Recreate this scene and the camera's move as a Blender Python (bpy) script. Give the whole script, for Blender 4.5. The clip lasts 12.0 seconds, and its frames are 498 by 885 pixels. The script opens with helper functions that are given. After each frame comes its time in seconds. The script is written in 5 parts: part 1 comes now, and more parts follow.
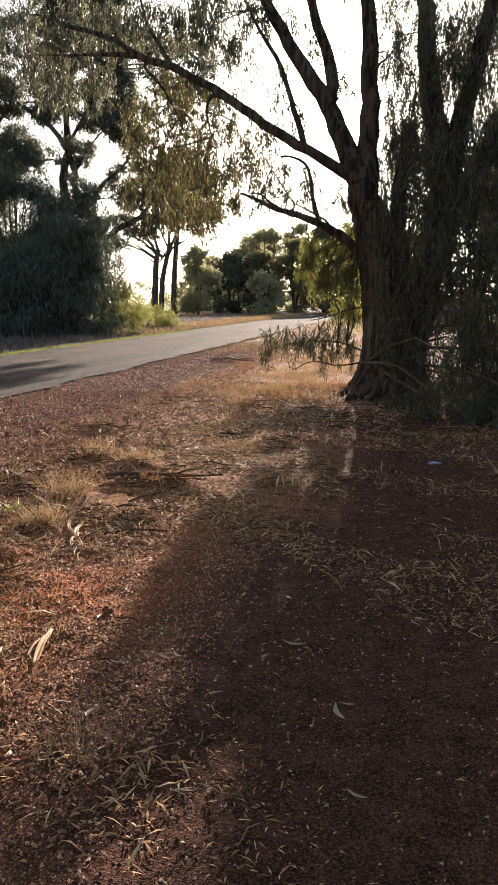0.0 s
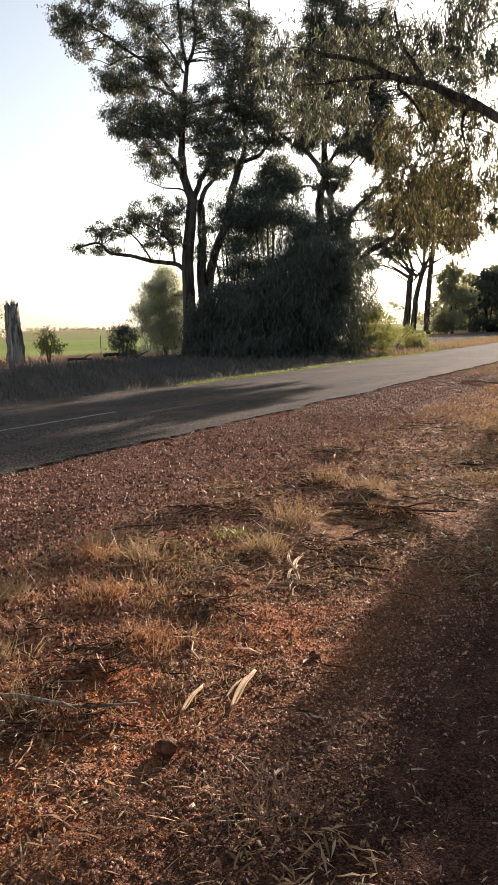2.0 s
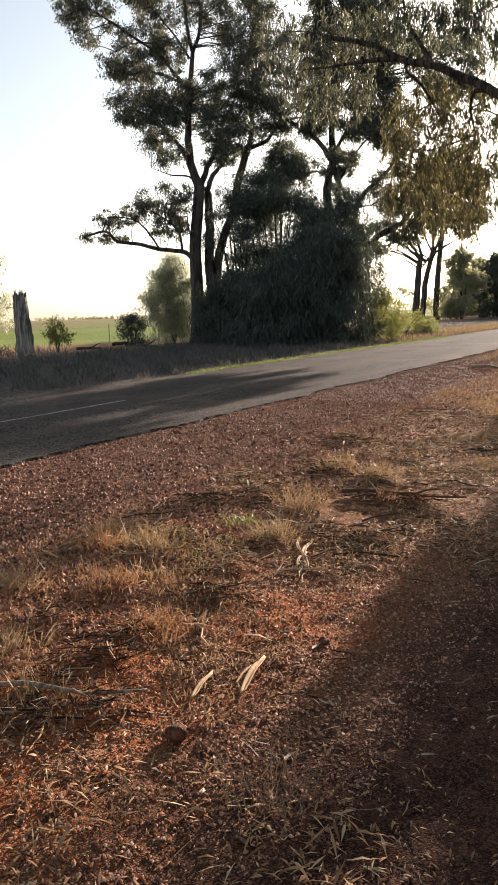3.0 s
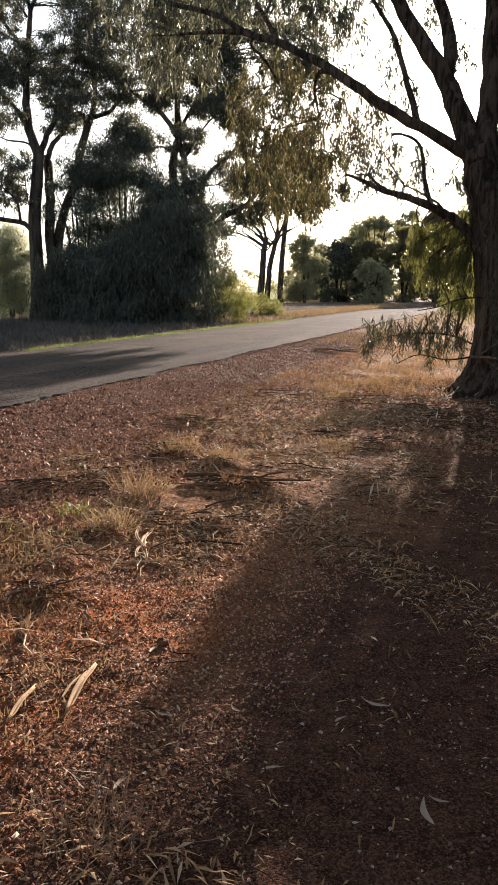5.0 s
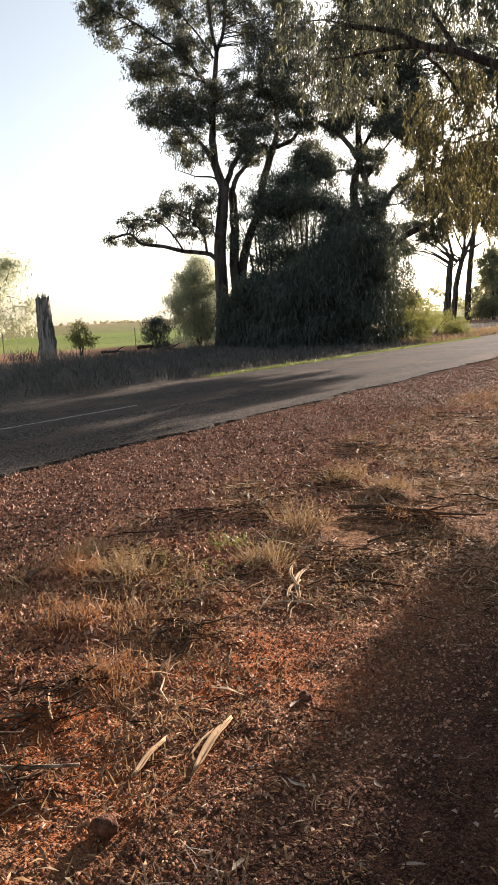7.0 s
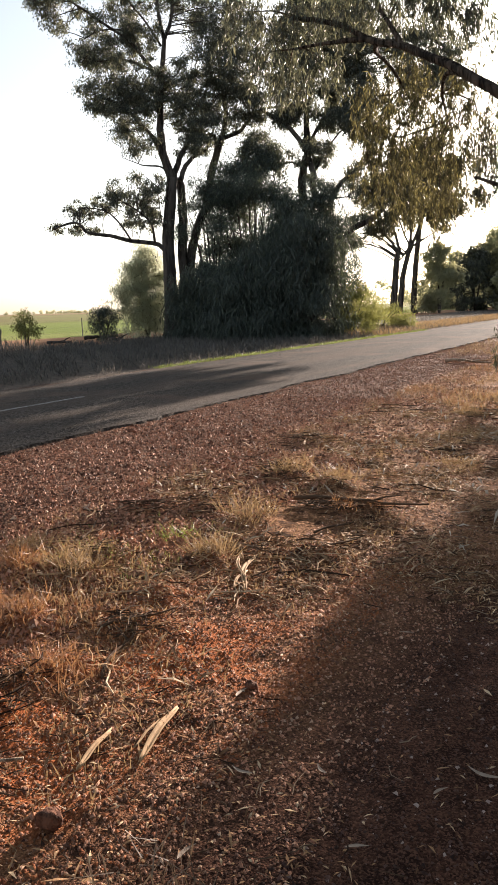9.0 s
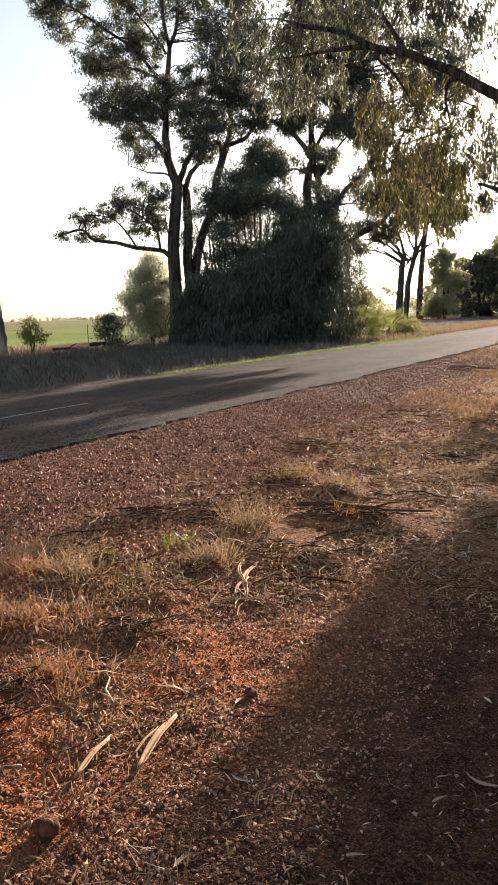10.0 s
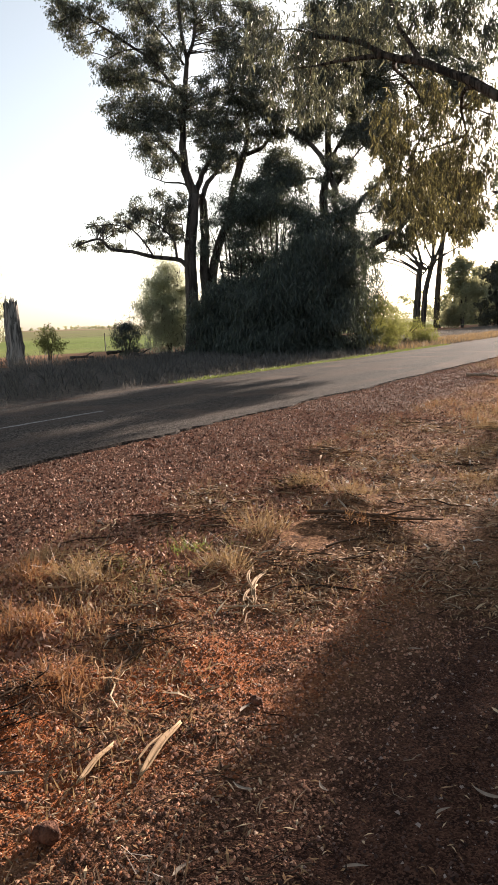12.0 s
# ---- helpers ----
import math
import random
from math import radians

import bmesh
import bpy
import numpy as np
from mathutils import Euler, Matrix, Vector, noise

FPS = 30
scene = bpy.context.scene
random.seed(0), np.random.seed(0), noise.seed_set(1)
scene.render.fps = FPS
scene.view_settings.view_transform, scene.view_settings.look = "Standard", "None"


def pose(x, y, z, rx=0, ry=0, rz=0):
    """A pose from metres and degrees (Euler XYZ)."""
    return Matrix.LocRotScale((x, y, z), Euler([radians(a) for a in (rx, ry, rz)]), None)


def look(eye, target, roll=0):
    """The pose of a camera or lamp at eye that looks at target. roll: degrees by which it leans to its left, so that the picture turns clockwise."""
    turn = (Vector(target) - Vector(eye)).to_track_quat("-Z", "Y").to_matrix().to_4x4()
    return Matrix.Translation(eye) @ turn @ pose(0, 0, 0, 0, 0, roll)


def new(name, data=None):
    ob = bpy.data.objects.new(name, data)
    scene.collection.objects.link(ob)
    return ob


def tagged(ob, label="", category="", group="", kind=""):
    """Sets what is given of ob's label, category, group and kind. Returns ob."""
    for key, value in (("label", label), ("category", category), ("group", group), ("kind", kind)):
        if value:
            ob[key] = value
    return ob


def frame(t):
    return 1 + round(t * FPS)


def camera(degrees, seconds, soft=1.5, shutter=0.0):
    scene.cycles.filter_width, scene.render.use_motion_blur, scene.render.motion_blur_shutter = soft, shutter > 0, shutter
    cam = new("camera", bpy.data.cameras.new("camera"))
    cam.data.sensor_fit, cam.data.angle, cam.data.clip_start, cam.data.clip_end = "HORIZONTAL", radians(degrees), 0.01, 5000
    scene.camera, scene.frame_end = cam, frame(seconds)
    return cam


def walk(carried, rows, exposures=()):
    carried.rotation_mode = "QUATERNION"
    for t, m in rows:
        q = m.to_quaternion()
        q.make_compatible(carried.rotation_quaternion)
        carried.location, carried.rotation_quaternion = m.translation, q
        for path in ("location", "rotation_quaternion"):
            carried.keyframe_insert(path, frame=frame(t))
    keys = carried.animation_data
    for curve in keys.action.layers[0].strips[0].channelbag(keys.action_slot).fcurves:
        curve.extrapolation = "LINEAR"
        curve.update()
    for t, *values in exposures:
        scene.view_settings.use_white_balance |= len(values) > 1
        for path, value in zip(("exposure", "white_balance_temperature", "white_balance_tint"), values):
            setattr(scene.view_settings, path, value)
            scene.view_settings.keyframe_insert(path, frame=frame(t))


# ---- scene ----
cam = camera(35.1, 12.0)
PATH = [
    (0, (-0.489, 0.698, 1.548), (-0.87, 2.63, 1.199), -0.4),
    (0.5, (-0.501, 0.869, 1.557), (-1.093, 2.754, 1.247), -2.0),
    (1, (-0.463, 0.95, 1.592), (-1.298, 2.747, 1.32), -1.6),
    (1.5, (-0.447, 0.98, 1.593), (-1.389, 2.723, 1.319), -1.0),
    (2, (-0.426, 0.985, 1.592), (-1.394, 2.711, 1.3), -1.2),
    (2.5, (-0.423, 0.994, 1.588), (-1.409, 2.707, 1.284), -1.7),
    (2.7, (-0.422, 0.993, 1.59), (-1.416, 2.701, 1.279), -1.6),
    (4.3, (-0.44, 1.154, 1.546), (-1.224, 2.952, 1.156), -1.5),
    (4.5, (-0.473, 1.209, 1.553), (-1.197, 3.032, 1.164), -0.7),
    (5, (-0.527, 1.315, 1.54), (-1.158, 3.175, 1.164), 0.1),
    (5.5, (-0.528, 1.415, 1.537), (-1.191, 3.268, 1.185), -1.1),
    (6, (-0.491, 1.54, 1.555), (-1.319, 3.336, 1.256), -1.8),
    (6.5, (-0.458, 1.614, 1.555), (-1.468, 3.316, 1.267), -2.2),
    (7, (-0.486, 1.632, 1.549), (-1.541, 3.302, 1.236), -2.3),
    (7.5, (-0.478, 1.627, 1.547), (-1.5, 3.312, 1.205), -2.1),
    (9.5, (-0.461, 1.635, 1.549), (-1.398, 3.371, 1.216), -1.8),
    (10, (-0.445, 1.642, 1.551), (-1.401, 3.369, 1.228), -1.9),
    (10.5, (-0.438, 1.633, 1.558), (-1.441, 3.335, 1.249), -2.2),
    (11, (-0.448, 1.627, 1.56), (-1.503, 3.303, 1.281), -2.4),
    (11.5, (-0.426, 1.63, 1.553), (-1.479, 3.309, 1.29), -1.9),
    (12, (-0.41, 1.668, 1.54), (-1.404, 3.378, 1.24), -1.9),
]
walk(cam, [(t, look(eye, target, roll)) for t, eye, target, roll in PATH], [(0, 1.56), (0.5, 1.78), (1, 1.61), (1.5, 1.43), (2, 1.35), (2.7, 1.37), (4.3, 1.30), (4.5, 1.31), (5, 1.38), (5.5, 1.47), (6, 1.56), (6.5, 1.51), (7, 1.38), (7.7, 1.40), (9.5, 1.50), (10.5, 1.50), (11, 1.43), (12, 1.36)])

# ---- light ----
SUN_AZ, SUN_EL = -2.1, 14.1
world = bpy.data.worlds.new("sky")
scene.world = world
world.use_nodes = True
wn = world.node_tree
sky = wn.nodes.new("ShaderNodeTexSky")
sky.sky_type, sky.sun_disc = "NISHITA", False
sky.sun_elevation, sky.sun_rotation = radians(SUN_EL), radians(SUN_AZ)
sky.air_density, sky.dust_density, sky.ozone_density = 1.0, 1.5, 1.5
wn.nodes["Background"].inputs["Strength"].default_value = 0.078
haze = wn.nodes.new("ShaderNodeHueSaturation")
haze.inputs["Saturation"].default_value = 0.54
wn.links.new(sky.outputs[0], haze.inputs["Color"])
wn.links.new(haze.outputs[0], wn.nodes["Background"].inputs["Color"])
sun = new("sun", bpy.data.lights.new("sun", "SUN"))
sun.data.energy, sun.data.angle, sun.data.color = 5.0, radians(0.6), (1.0, 0.825, 0.71)
sun_way = Vector((math.sin(radians(SUN_AZ)) * math.cos(radians(SUN_EL)), math.cos(radians(SUN_AZ)) * math.cos(radians(SUN_EL)), math.sin(radians(SUN_EL))))
sun.matrix_world = look(sun_way * 100, (0, 0, 0))


# ---- materials ----
class Nodes:
    """Short hand for a material's node tree."""

    def __init__(self, name):
        self.mat = bpy.data.materials.new(name)
        self.mat.use_nodes = True
        self.tree = self.mat.node_tree
        self.bsdf = self.tree.nodes["Principled BSDF"]
        self.out = self.tree.nodes["Material Output"]

    def add(self, kind, **inputs):
        node = self.tree.nodes.new("ShaderNode" + kind)
        for key, value in inputs.items():
            self.put(node.inputs[key], value)
        return node

    def put(self, socket, value):
        if isinstance(value, bpy.types.NodeSocket):
            self.tree.links.new(value, socket)
        else:
            socket.default_value = value

    def coords(self):
        return self.add("TexCoord").outputs["Object"]

    def noise(self, scale, detail=4.0, rough=0.55, vector=None):
        return self.add("TexNoise", Vector=vector or self.coords(), Scale=scale, Detail=detail, Roughness=rough).outputs["Fac"]

    def ramp(self, value, low, high, a=0.0, b=1.0):
        node = self.add("MapRange", Value=value)
        node.interpolation_type = "SMOOTHSTEP"
        for n, v in ((1, low), (2, high), (3, a), (4, b)):
            self.put(node.inputs[n], v)
        return node.outputs[0]

    def math(self, op, a, b=0.0):
        node = self.add("Math")
        node.operation = op
        self.put(node.inputs[0], a)
        self.put(node.inputs[1], b)
        return node.outputs[0]

    def mix(self, fac, a, b):
        node = self.add("Mix")
        node.data_type = "RGBA"
        self.put(node.inputs[0], fac)
        for n, v in ((6, a), (7, b)):
            self.put(node.inputs[n], v if isinstance(v, bpy.types.NodeSocket) else (*v, 1.0))
        return node.outputs[2]

    def bump(self, height, strength=0.5, distance=0.02):
        return self.add("Bump", Height=height, Strength=strength, Distance=distance).outputs[0]

    def finish(self, color, rough=0.9, normal=None, spec=0.3):
        self.put(self.bsdf.inputs["Base Color"], color if isinstance(color, bpy.types.NodeSocket) else (*color, 1.0))
        self.put(self.bsdf.inputs["Roughness"], rough)
        self.put(self.bsdf.inputs["Specular IOR Level"], spec)
        if normal is not None:
            self.put(self.bsdf.inputs["Normal"], normal)
        return self.mat


def island(n):
    return n.add("NewGeometry").outputs["Random Per Island"]


def leaf_material(name, dark, light, glow, through_part=0.4, rough=0.45, fleck=False):
    """Leaves: diffuse and glossy above, light passing through from behind."""
    n = Nodes(name)
    r = island(n)
    col = n.mix(n.ramp(r, 0.35, 1.0) if fleck else r, dark, light)
    n.finish(col, rough, spec=0.45 if fleck else 0.4)
    old = n.mix(n.ramp(r, 0.5, 1.0), tuple(v * 0.4 for v in glow), tuple(v * 1.35 for v in glow))
    thin = n.add("BsdfTranslucent", Color=old if fleck else n.mix(r, glow, tuple(v * 0.7 for v in glow)))
    both = n.add("MixShader", Fac=through_part)
    n.put(both.inputs[1], n.bsdf.outputs[0])
    n.put(both.inputs[2], thin.outputs[0])
    n.put(n.out.inputs["Surface"], both.outputs[0])
    return n.mat


def bark_material(name, dark, light, scale=6.0, depth=0.03, stretch=0.18):
    """Bark with furrows that run along the stem."""
    n = Nodes(name)
    at = n.add("Mapping", Vector=n.coords())
    at.inputs["Scale"].default_value = (1, 1, stretch)
    furrow = n.noise(scale, 6, 0.65, at.outputs[0])
    fine = n.noise(scale * 7, 4, 0.6, at.outputs[0])
    blotch = n.noise(0.9, 3)
    h = n.math("ADD", n.ramp(furrow, 0.35, 0.65), n.math("MULTIPLY", fine, 0.4))
    col = n.mix(n.ramp(h, 0.2, 1.1), dark, light)
    col = n.mix(n.math("MULTIPLY", n.ramp(blotch, 0.45, 0.7), 0.45), col, tuple(v * 0.6 for v in light))
    return n.finish(col, 0.92, n.bump(h, 0.9, depth), 0.2)


def litter_material(name, a, b, c, rough=0.66, spec=0.14):
    n = Nodes(name)
    r = island(n)
    col = n.mix(n.ramp(r, 0.0, 0.6), a, b)
    col = n.mix(n.ramp(r, 0.72, 0.95), col, c)
    col = n.mix(n.math("MULTIPLY", n.noise(40, 3), 0.35), col, tuple(v * 0.5 for v in a))
    return n.finish(col, rough, spec=spec)


def ground_material():
    n = Nodes("earth")
    pos = n.coords()
    xyz = n.add("SeparateXYZ", Vector=pos)
    x, y = xyz.outputs[0], xyz.outputs[1]
    wob = n.math("SUBTRACT", n.noise(0.35, 4), 0.5)
    wide = n.math("SUBTRACT", n.noise(0.05, 3), 0.5)
    xs = n.math("ADD", x, n.math("MULTIPLY", wob, 2.2))
    xf = n.math("ADD", x, n.math("MULTIPLY", wide, 16))
    fine, mid, big = n.noise(55, 5, 0.7), n.noise(7, 5, 0.6), n.noise(0.8, 4)
    stones = n.add("TexVoronoi", Vector=pos, Scale=75.0)
    stone_tone = n.add("SeparateColor", Color=stones.outputs["Color"]).outputs[0]
    small = n.add("TexVoronoi", Vector=pos, Scale=170.0)
    # crushed laterite of the shoulder
    gravel = n.mix(stone_tone, (0.06, 0.03, 0.02), (0.42, 0.212, 0.13))
    gravel = n.mix(n.ramp(stones.outputs["Distance"], 0.3, 0.6, 0.0, 0.85), gravel, (0.035, 0.018, 0.013))
    grain = n.add("SeparateColor", Color=small.outputs["Color"]).outputs[0]
    # trodden red-brown path with humus, its colours also darkened for tree shade
    path = n.mix(n.ramp(mid, 0.35, 0.65), (0.034, 0.018, 0.014), (0.1, 0.048, 0.032))
    path = n.mix(n.ramp(fine, 0.5, 0.75, 0, 0.6), path, (0.21, 0.105, 0.066))
    path = n.mix(n.ramp(grain, 0.45, 1.0, 0.0, 0.75), path, (0.22, 0.112, 0.074))
    path = n.mix(n.ramp(grain, 0.4, 0.0, 0.0, 0.75), path, (0.025, 0.014, 0.011))
    # straw and litter belt
    straw = n.mix(n.ramp(fine, 0.35, 0.7), (0.16, 0.076, 0.041), (0.54, 0.29, 0.15))
    straw = n.mix(n.ramp(mid, 0.5, 0.68), straw, (0.06, 0.032, 0.021))
    orange = n.mix(fine, (0.3, 0.085, 0.03), (0.56, 0.19, 0.07))
    orange = n.mix(n.ramp(grain, 0.35, 0.0, 0.0, 0.7), orange, (0.12, 0.045, 0.025))
    straw = n.mix(n.ramp(grain, 0.4, 0.0, 0.0, 0.6), straw, (0.04, 0.022, 0.015))
    xb = n.math("SUBTRACT", xs, n.ramp(y, 4.8, 7.0, 0.0, 0.6))
    belt = n.math("MULTIPLY", n.ramp(xs, -5.2, -4.2), n.ramp(xb, -1.3, -2.4))
    col = n.mix(n.ramp(xs, -2.6, -1.6), gravel, path)
    col = n.mix(belt, col, straw)
    near = n.math("MULTIPLY", n.ramp(y, 6.0, 4.2), n.math("MULTIPLY", n.ramp(xs, -4.0, -2.8), n.ramp(xs, -1.7, -2.4)))
    col = n.mix(n.math("MULTIPLY", near, n.ramp(n.noise(1.9, 5, 0.65), 0.42, 0.54)), col, orange)
    edge = n.math("MULTIPLY", n.ramp(xs, -8.0, -7.0), n.ramp(xs, -5.6, -6.8))
    col = n.mix(n.math("MULTIPLY", edge, n.ramp(big, 0.5, 0.75, 0, 0.6)), col, (0.26, 0.12, 0.07))
    # beyond the road: dead grass, bare red soil, crop
    dead = n.mix(n.ramp(mid, 0.3, 0.7), (0.085, 0.073, 0.062), (0.18, 0.152, 0.125))
    far_green = n.mix(n.ramp(n.noise(0.02, 4), 0.4, 0.65), (0.2, 0.25, 0.06), (0.29, 0.31, 0.1))
    far_green = n.mix(n.ramp(n.noise(1.5, 3), 0.4, 0.7, 0, 0.5), far_green, (0.11, 0.17, 0.035))
    red = n.mix(n.ramp(mid, 0.3, 0.7), (0.3, 0.15, 0.085), (0.42, 0.25, 0.15))
    col = n.mix(n.ramp(xs, -12.2, -12.9), col, dead)
    col = n.mix(n.ramp(xf, -25.5, -27.5), col, red)
    col = n.mix(n.ramp(xf, -35.0, -37.0), col, far_green)
    col = n.mix(n.math("MULTIPLY", n.ramp(xf, -84.0, -94.0), n.ramp(n.noise(0.012, 3), 0.35, 0.6, 0.45, 0.9)), col, (0.2, 0.165, 0.085))
    col = n.mix(n.ramp(xf, -500.0, -560.0), col, (0.27, 0.2, 0.11))
    col = n.mix(n.ramp(xs, 4.0, 7.0), col, dead)
    h = n.math("ADD", n.math("MULTIPLY", fine, 0.7), n.math("ADD", n.math("MULTIPLY", mid, 1.2), n.math("ADD", n.math("MULTIPLY", small.outputs["Distance"], -0.3), n.math("MULTIPLY", stones.outputs["Distance"], n.ramp(xs, -4.8, -3.6, -0.8, -0.02)))))
    return n.finish(col, 0.95, n.bump(h, 0.9, 0.02), 0.04)


def asphalt_material():
    n = Nodes("asphalt")
    pos = n.coords()
    chip = n.add("TexVoronoi", Vector=pos, Scale=48.0)
    tone = n.add("SeparateColor", Color=chip.outputs["Color"]).outputs[0]
    col = n.mix(n.ramp(tone, 0.15, 1.0), (0.018, 0.017, 0.016), (0.145, 0.128, 0.113))
    at = n.add("Mapping", Vector=pos)
    at.inputs["Scale"].default_value = (1.0, 0.06, 1.0)
    tracks = n.noise(1.1, 3, 0.5, at.outputs[0])
    col = n.mix(n.ramp(tracks, 0.4, 0.65, 0, 0.45), col, (0.125, 0.098, 0.078))
    col = n.mix(n.ramp(n.noise(0.5, 5), 0.52, 0.7, 0, 0.5), col, (0.17, 0.12, 0.09))
    return n.finish(col, n.ramp(n.noise(3, 4), 0.3, 0.7, 0.85, 1.0), n.bump(chip.outputs["Distance"], 1.0, 0.012), 0.03)


EARTH = ground_material()
ASPHALT = asphalt_material()
BARK_DARK = bark_material("fissured_bark", (0.022, 0.017, 0.014), (0.16, 0.122, 0.096), 11.0, 0.09, 0.11)
BARK_GREY = bark_material("gum_bark", (0.024, 0.02, 0.018), (0.1, 0.085, 0.074), 4.0, 0.03)
BARK_THIN = bark_material("twig_bark", (0.06, 0.045, 0.035), (0.15, 0.115, 0.085), 14.0, 0.005)
WOOD_OLD = bark_material("weathered_wood", (0.085, 0.078, 0.07), (0.36, 0.33, 0.295), 9.0, 0.03, 0.1)
GUM_LEAF = leaf_material("gum_leaf", (0.07, 0.084, 0.075), (0.165, 0.178, 0.148), (0.25, 0.25, 0.14), 0.36, 0.42, True)
NEAR_LEAF = leaf_material("hanging_gum_leaf", (0.05, 0.052, 0.03), (0.13, 0.125, 0.07), (0.26, 0.225, 0.085), 0.36, 0.42, True)
DARK_LEAF = leaf_material("drooping_leaf", (0.055, 0.064, 0.05), (0.13, 0.14, 0.1), (0.17, 0.165, 0.085), 0.28, 0.45, True)
NEEDLE = leaf_material("needle_foliage", (0.06, 0.078, 0.068), (0.125, 0.148, 0.122), (0.14, 0.16, 0.085), 0.3, 0.45, True)
OLIVE_LEAF = leaf_material("olive_leaf", (0.085, 0.09, 0.055), (0.18, 0.175, 0.11), (0.32, 0.29, 0.12), 0.5, 0.5)
PALE_LEAF = leaf_material("pale_leaf", (0.15, 0.17, 0.12), (0.34, 0.36, 0.26), (0.7, 0.72, 0.52), 0.66, 0.45)
# leaf colours lightened to carry the haze and glare over far trees
HAZY_LEAF = leaf_material("hazed_leaf", (0.18, 0.2, 0.14), (0.32, 0.33, 0.24), (0.5, 0.48, 0.26), 0.55, 0.6)
BUSH_LEAF = leaf_material("bush_leaf", (0.09, 0.115, 0.045), (0.18, 0.2, 0.085), (0.36, 0.36, 0.1), 0.45, 0.5)
STRAW = leaf_material("dry_grass", (0.17, 0.105, 0.06), (0.46, 0.33, 0.19), (0.5, 0.34, 0.165), 0.3, 0.6)
RUSTY = leaf_material("rusty_grass", (0.18, 0.085, 0.045), (0.46, 0.26, 0.14), (0.5, 0.26, 0.11), 0.3, 0.6)
GREY_GRASS = leaf_material("dead_grass", (0.085, 0.08, 0.076), (0.195, 0.18, 0.162), (0.17, 0.15, 0.12), 0.25, 0.8)
WIRY = leaf_material("wiry_dead_grass", (0.09, 0.06, 0.045), (0.28, 0.2, 0.135), (0.25, 0.17, 0.1), 0.2, 0.6)
DARK_WEED = leaf_material("dark_dead_weed", (0.05, 0.05, 0.048), (0.14, 0.132, 0.12), (0.09, 0.08, 0.06), 0.2, 0.8)
FRESH = leaf_material("green_grass", (0.1, 0.14, 0.035), (0.19, 0.23, 0.06), (0.33, 0.4, 0.09), 0.4, 0.5)
DRY_LEAF = litter_material("dry_leaf", (0.16, 0.085, 0.048), (0.5, 0.3, 0.155), (0.76, 0.57, 0.36), 0.8, 0.06)
BARK_STRIP = litter_material("shed_bark", (0.24, 0.14, 0.075), (0.52, 0.34, 0.19), (0.72, 0.56, 0.37), 0.8, 0.06)
WHITE_FLAKE = litter_material("white_bark_flake", (0.5, 0.42, 0.32), (0.68, 0.59, 0.47), (0.8, 0.72, 0.6), 0.8, 0.1)
STICK_WOOD = litter_material("stick_wood", (0.035, 0.023, 0.017), (0.13, 0.085, 0.055), (0.4, 0.3, 0.21), 0.9, 0.06)
def pebble_material(name, a, b, c):
    n = Nodes(name)
    r = island(n)
    col = n.mix(n.ramp(r, 0.0, 0.75), a, b)
    col = n.mix(n.ramp(r, 0.86, 0.98), col, c)
    col = n.mix(n.math("MULTIPLY", n.noise(150, 3), 0.5), col, (0.09, 0.045, 0.032))
    return n.finish(col, 0.72, None, 0.13)


PEBBLE = pebble_material("pebble", (0.07, 0.032, 0.021), (0.62, 0.32, 0.2), (0.8, 0.57, 0.4))
RED_CRUMB = pebble_material("red_crumb", (0.2, 0.06, 0.024), (0.5, 0.175, 0.065), (0.6, 0.3, 0.15))
# darker copy of PEBBLE: tree shade on the footway put into the colour
SHADED_GRIT = pebble_material("shaded_grit", (0.018, 0.012, 0.01), (0.17, 0.1, 0.08), (0.62, 0.5, 0.43))


PALE_BARK = Nodes("pale_bark")
PALE_BARK = PALE_BARK.finish(PALE_BARK.mix(PALE_BARK.noise(45, 4), (0.32, 0.19, 0.095), (0.6, 0.41, 0.225)), 0.8)


WORN_PAINT = Nodes("worn_road_paint")
WORN_PAINT = WORN_PAINT.finish(WORN_PAINT.mix(WORN_PAINT.ramp(WORN_PAINT.noise(30, 4, 0.7), 0.42, 0.6), (0.1, 0.092, 0.085), (0.42, 0.41, 0.39)), 0.9)

# ---- builders ----
rng = np.random.default_rng(11)


def mesh_object(name, verts, faces, material, parent=None, smooth=False):
    """One mesh object from arrays; faces is an array of quads or of triangles."""
    me = bpy.data.meshes.new(name)
    verts, faces = np.asarray(verts, np.float32), np.asarray(faces, np.int32)
    me.vertices.add(len(verts))
    me.vertices.foreach_set("co", verts.ravel())
    me.loops.add(faces.size)
    me.loops.foreach_set("vertex_index", faces.ravel())
    me.polygons.add(len(faces))
    me.polygons.foreach_set("loop_start", np.arange(0, faces.size, faces.shape[1], dtype=np.int32))
    me.polygons.foreach_set("use_smooth", np.full(len(faces), smooth))
    me.update(calc_edges=True)
    me.validate()
    me.materials.append(material)
    ob = new(name, me)
    ob.parent = parent
    return ob


def curve_points(pts, steps=4):
    """A smooth line through points (Catmull-Rom)."""
    p = np.asarray(pts, float)
    p = np.vstack([2 * p[0] - p[1], p, 2 * p[-1] - p[-2]])
    out = []
    for i in range(1, len(p) - 2):
        for s in np.arange(steps) / steps:
            a, b, c, d = p[i - 1 : i + 3]
            out.append(0.5 * (2 * b + (c - a) * s + (2 * a - 5 * b + 4 * c - d) * s**2 + (3 * b - a - 3 * c + d) * s**3))
    return np.array(out + [p[-2]])


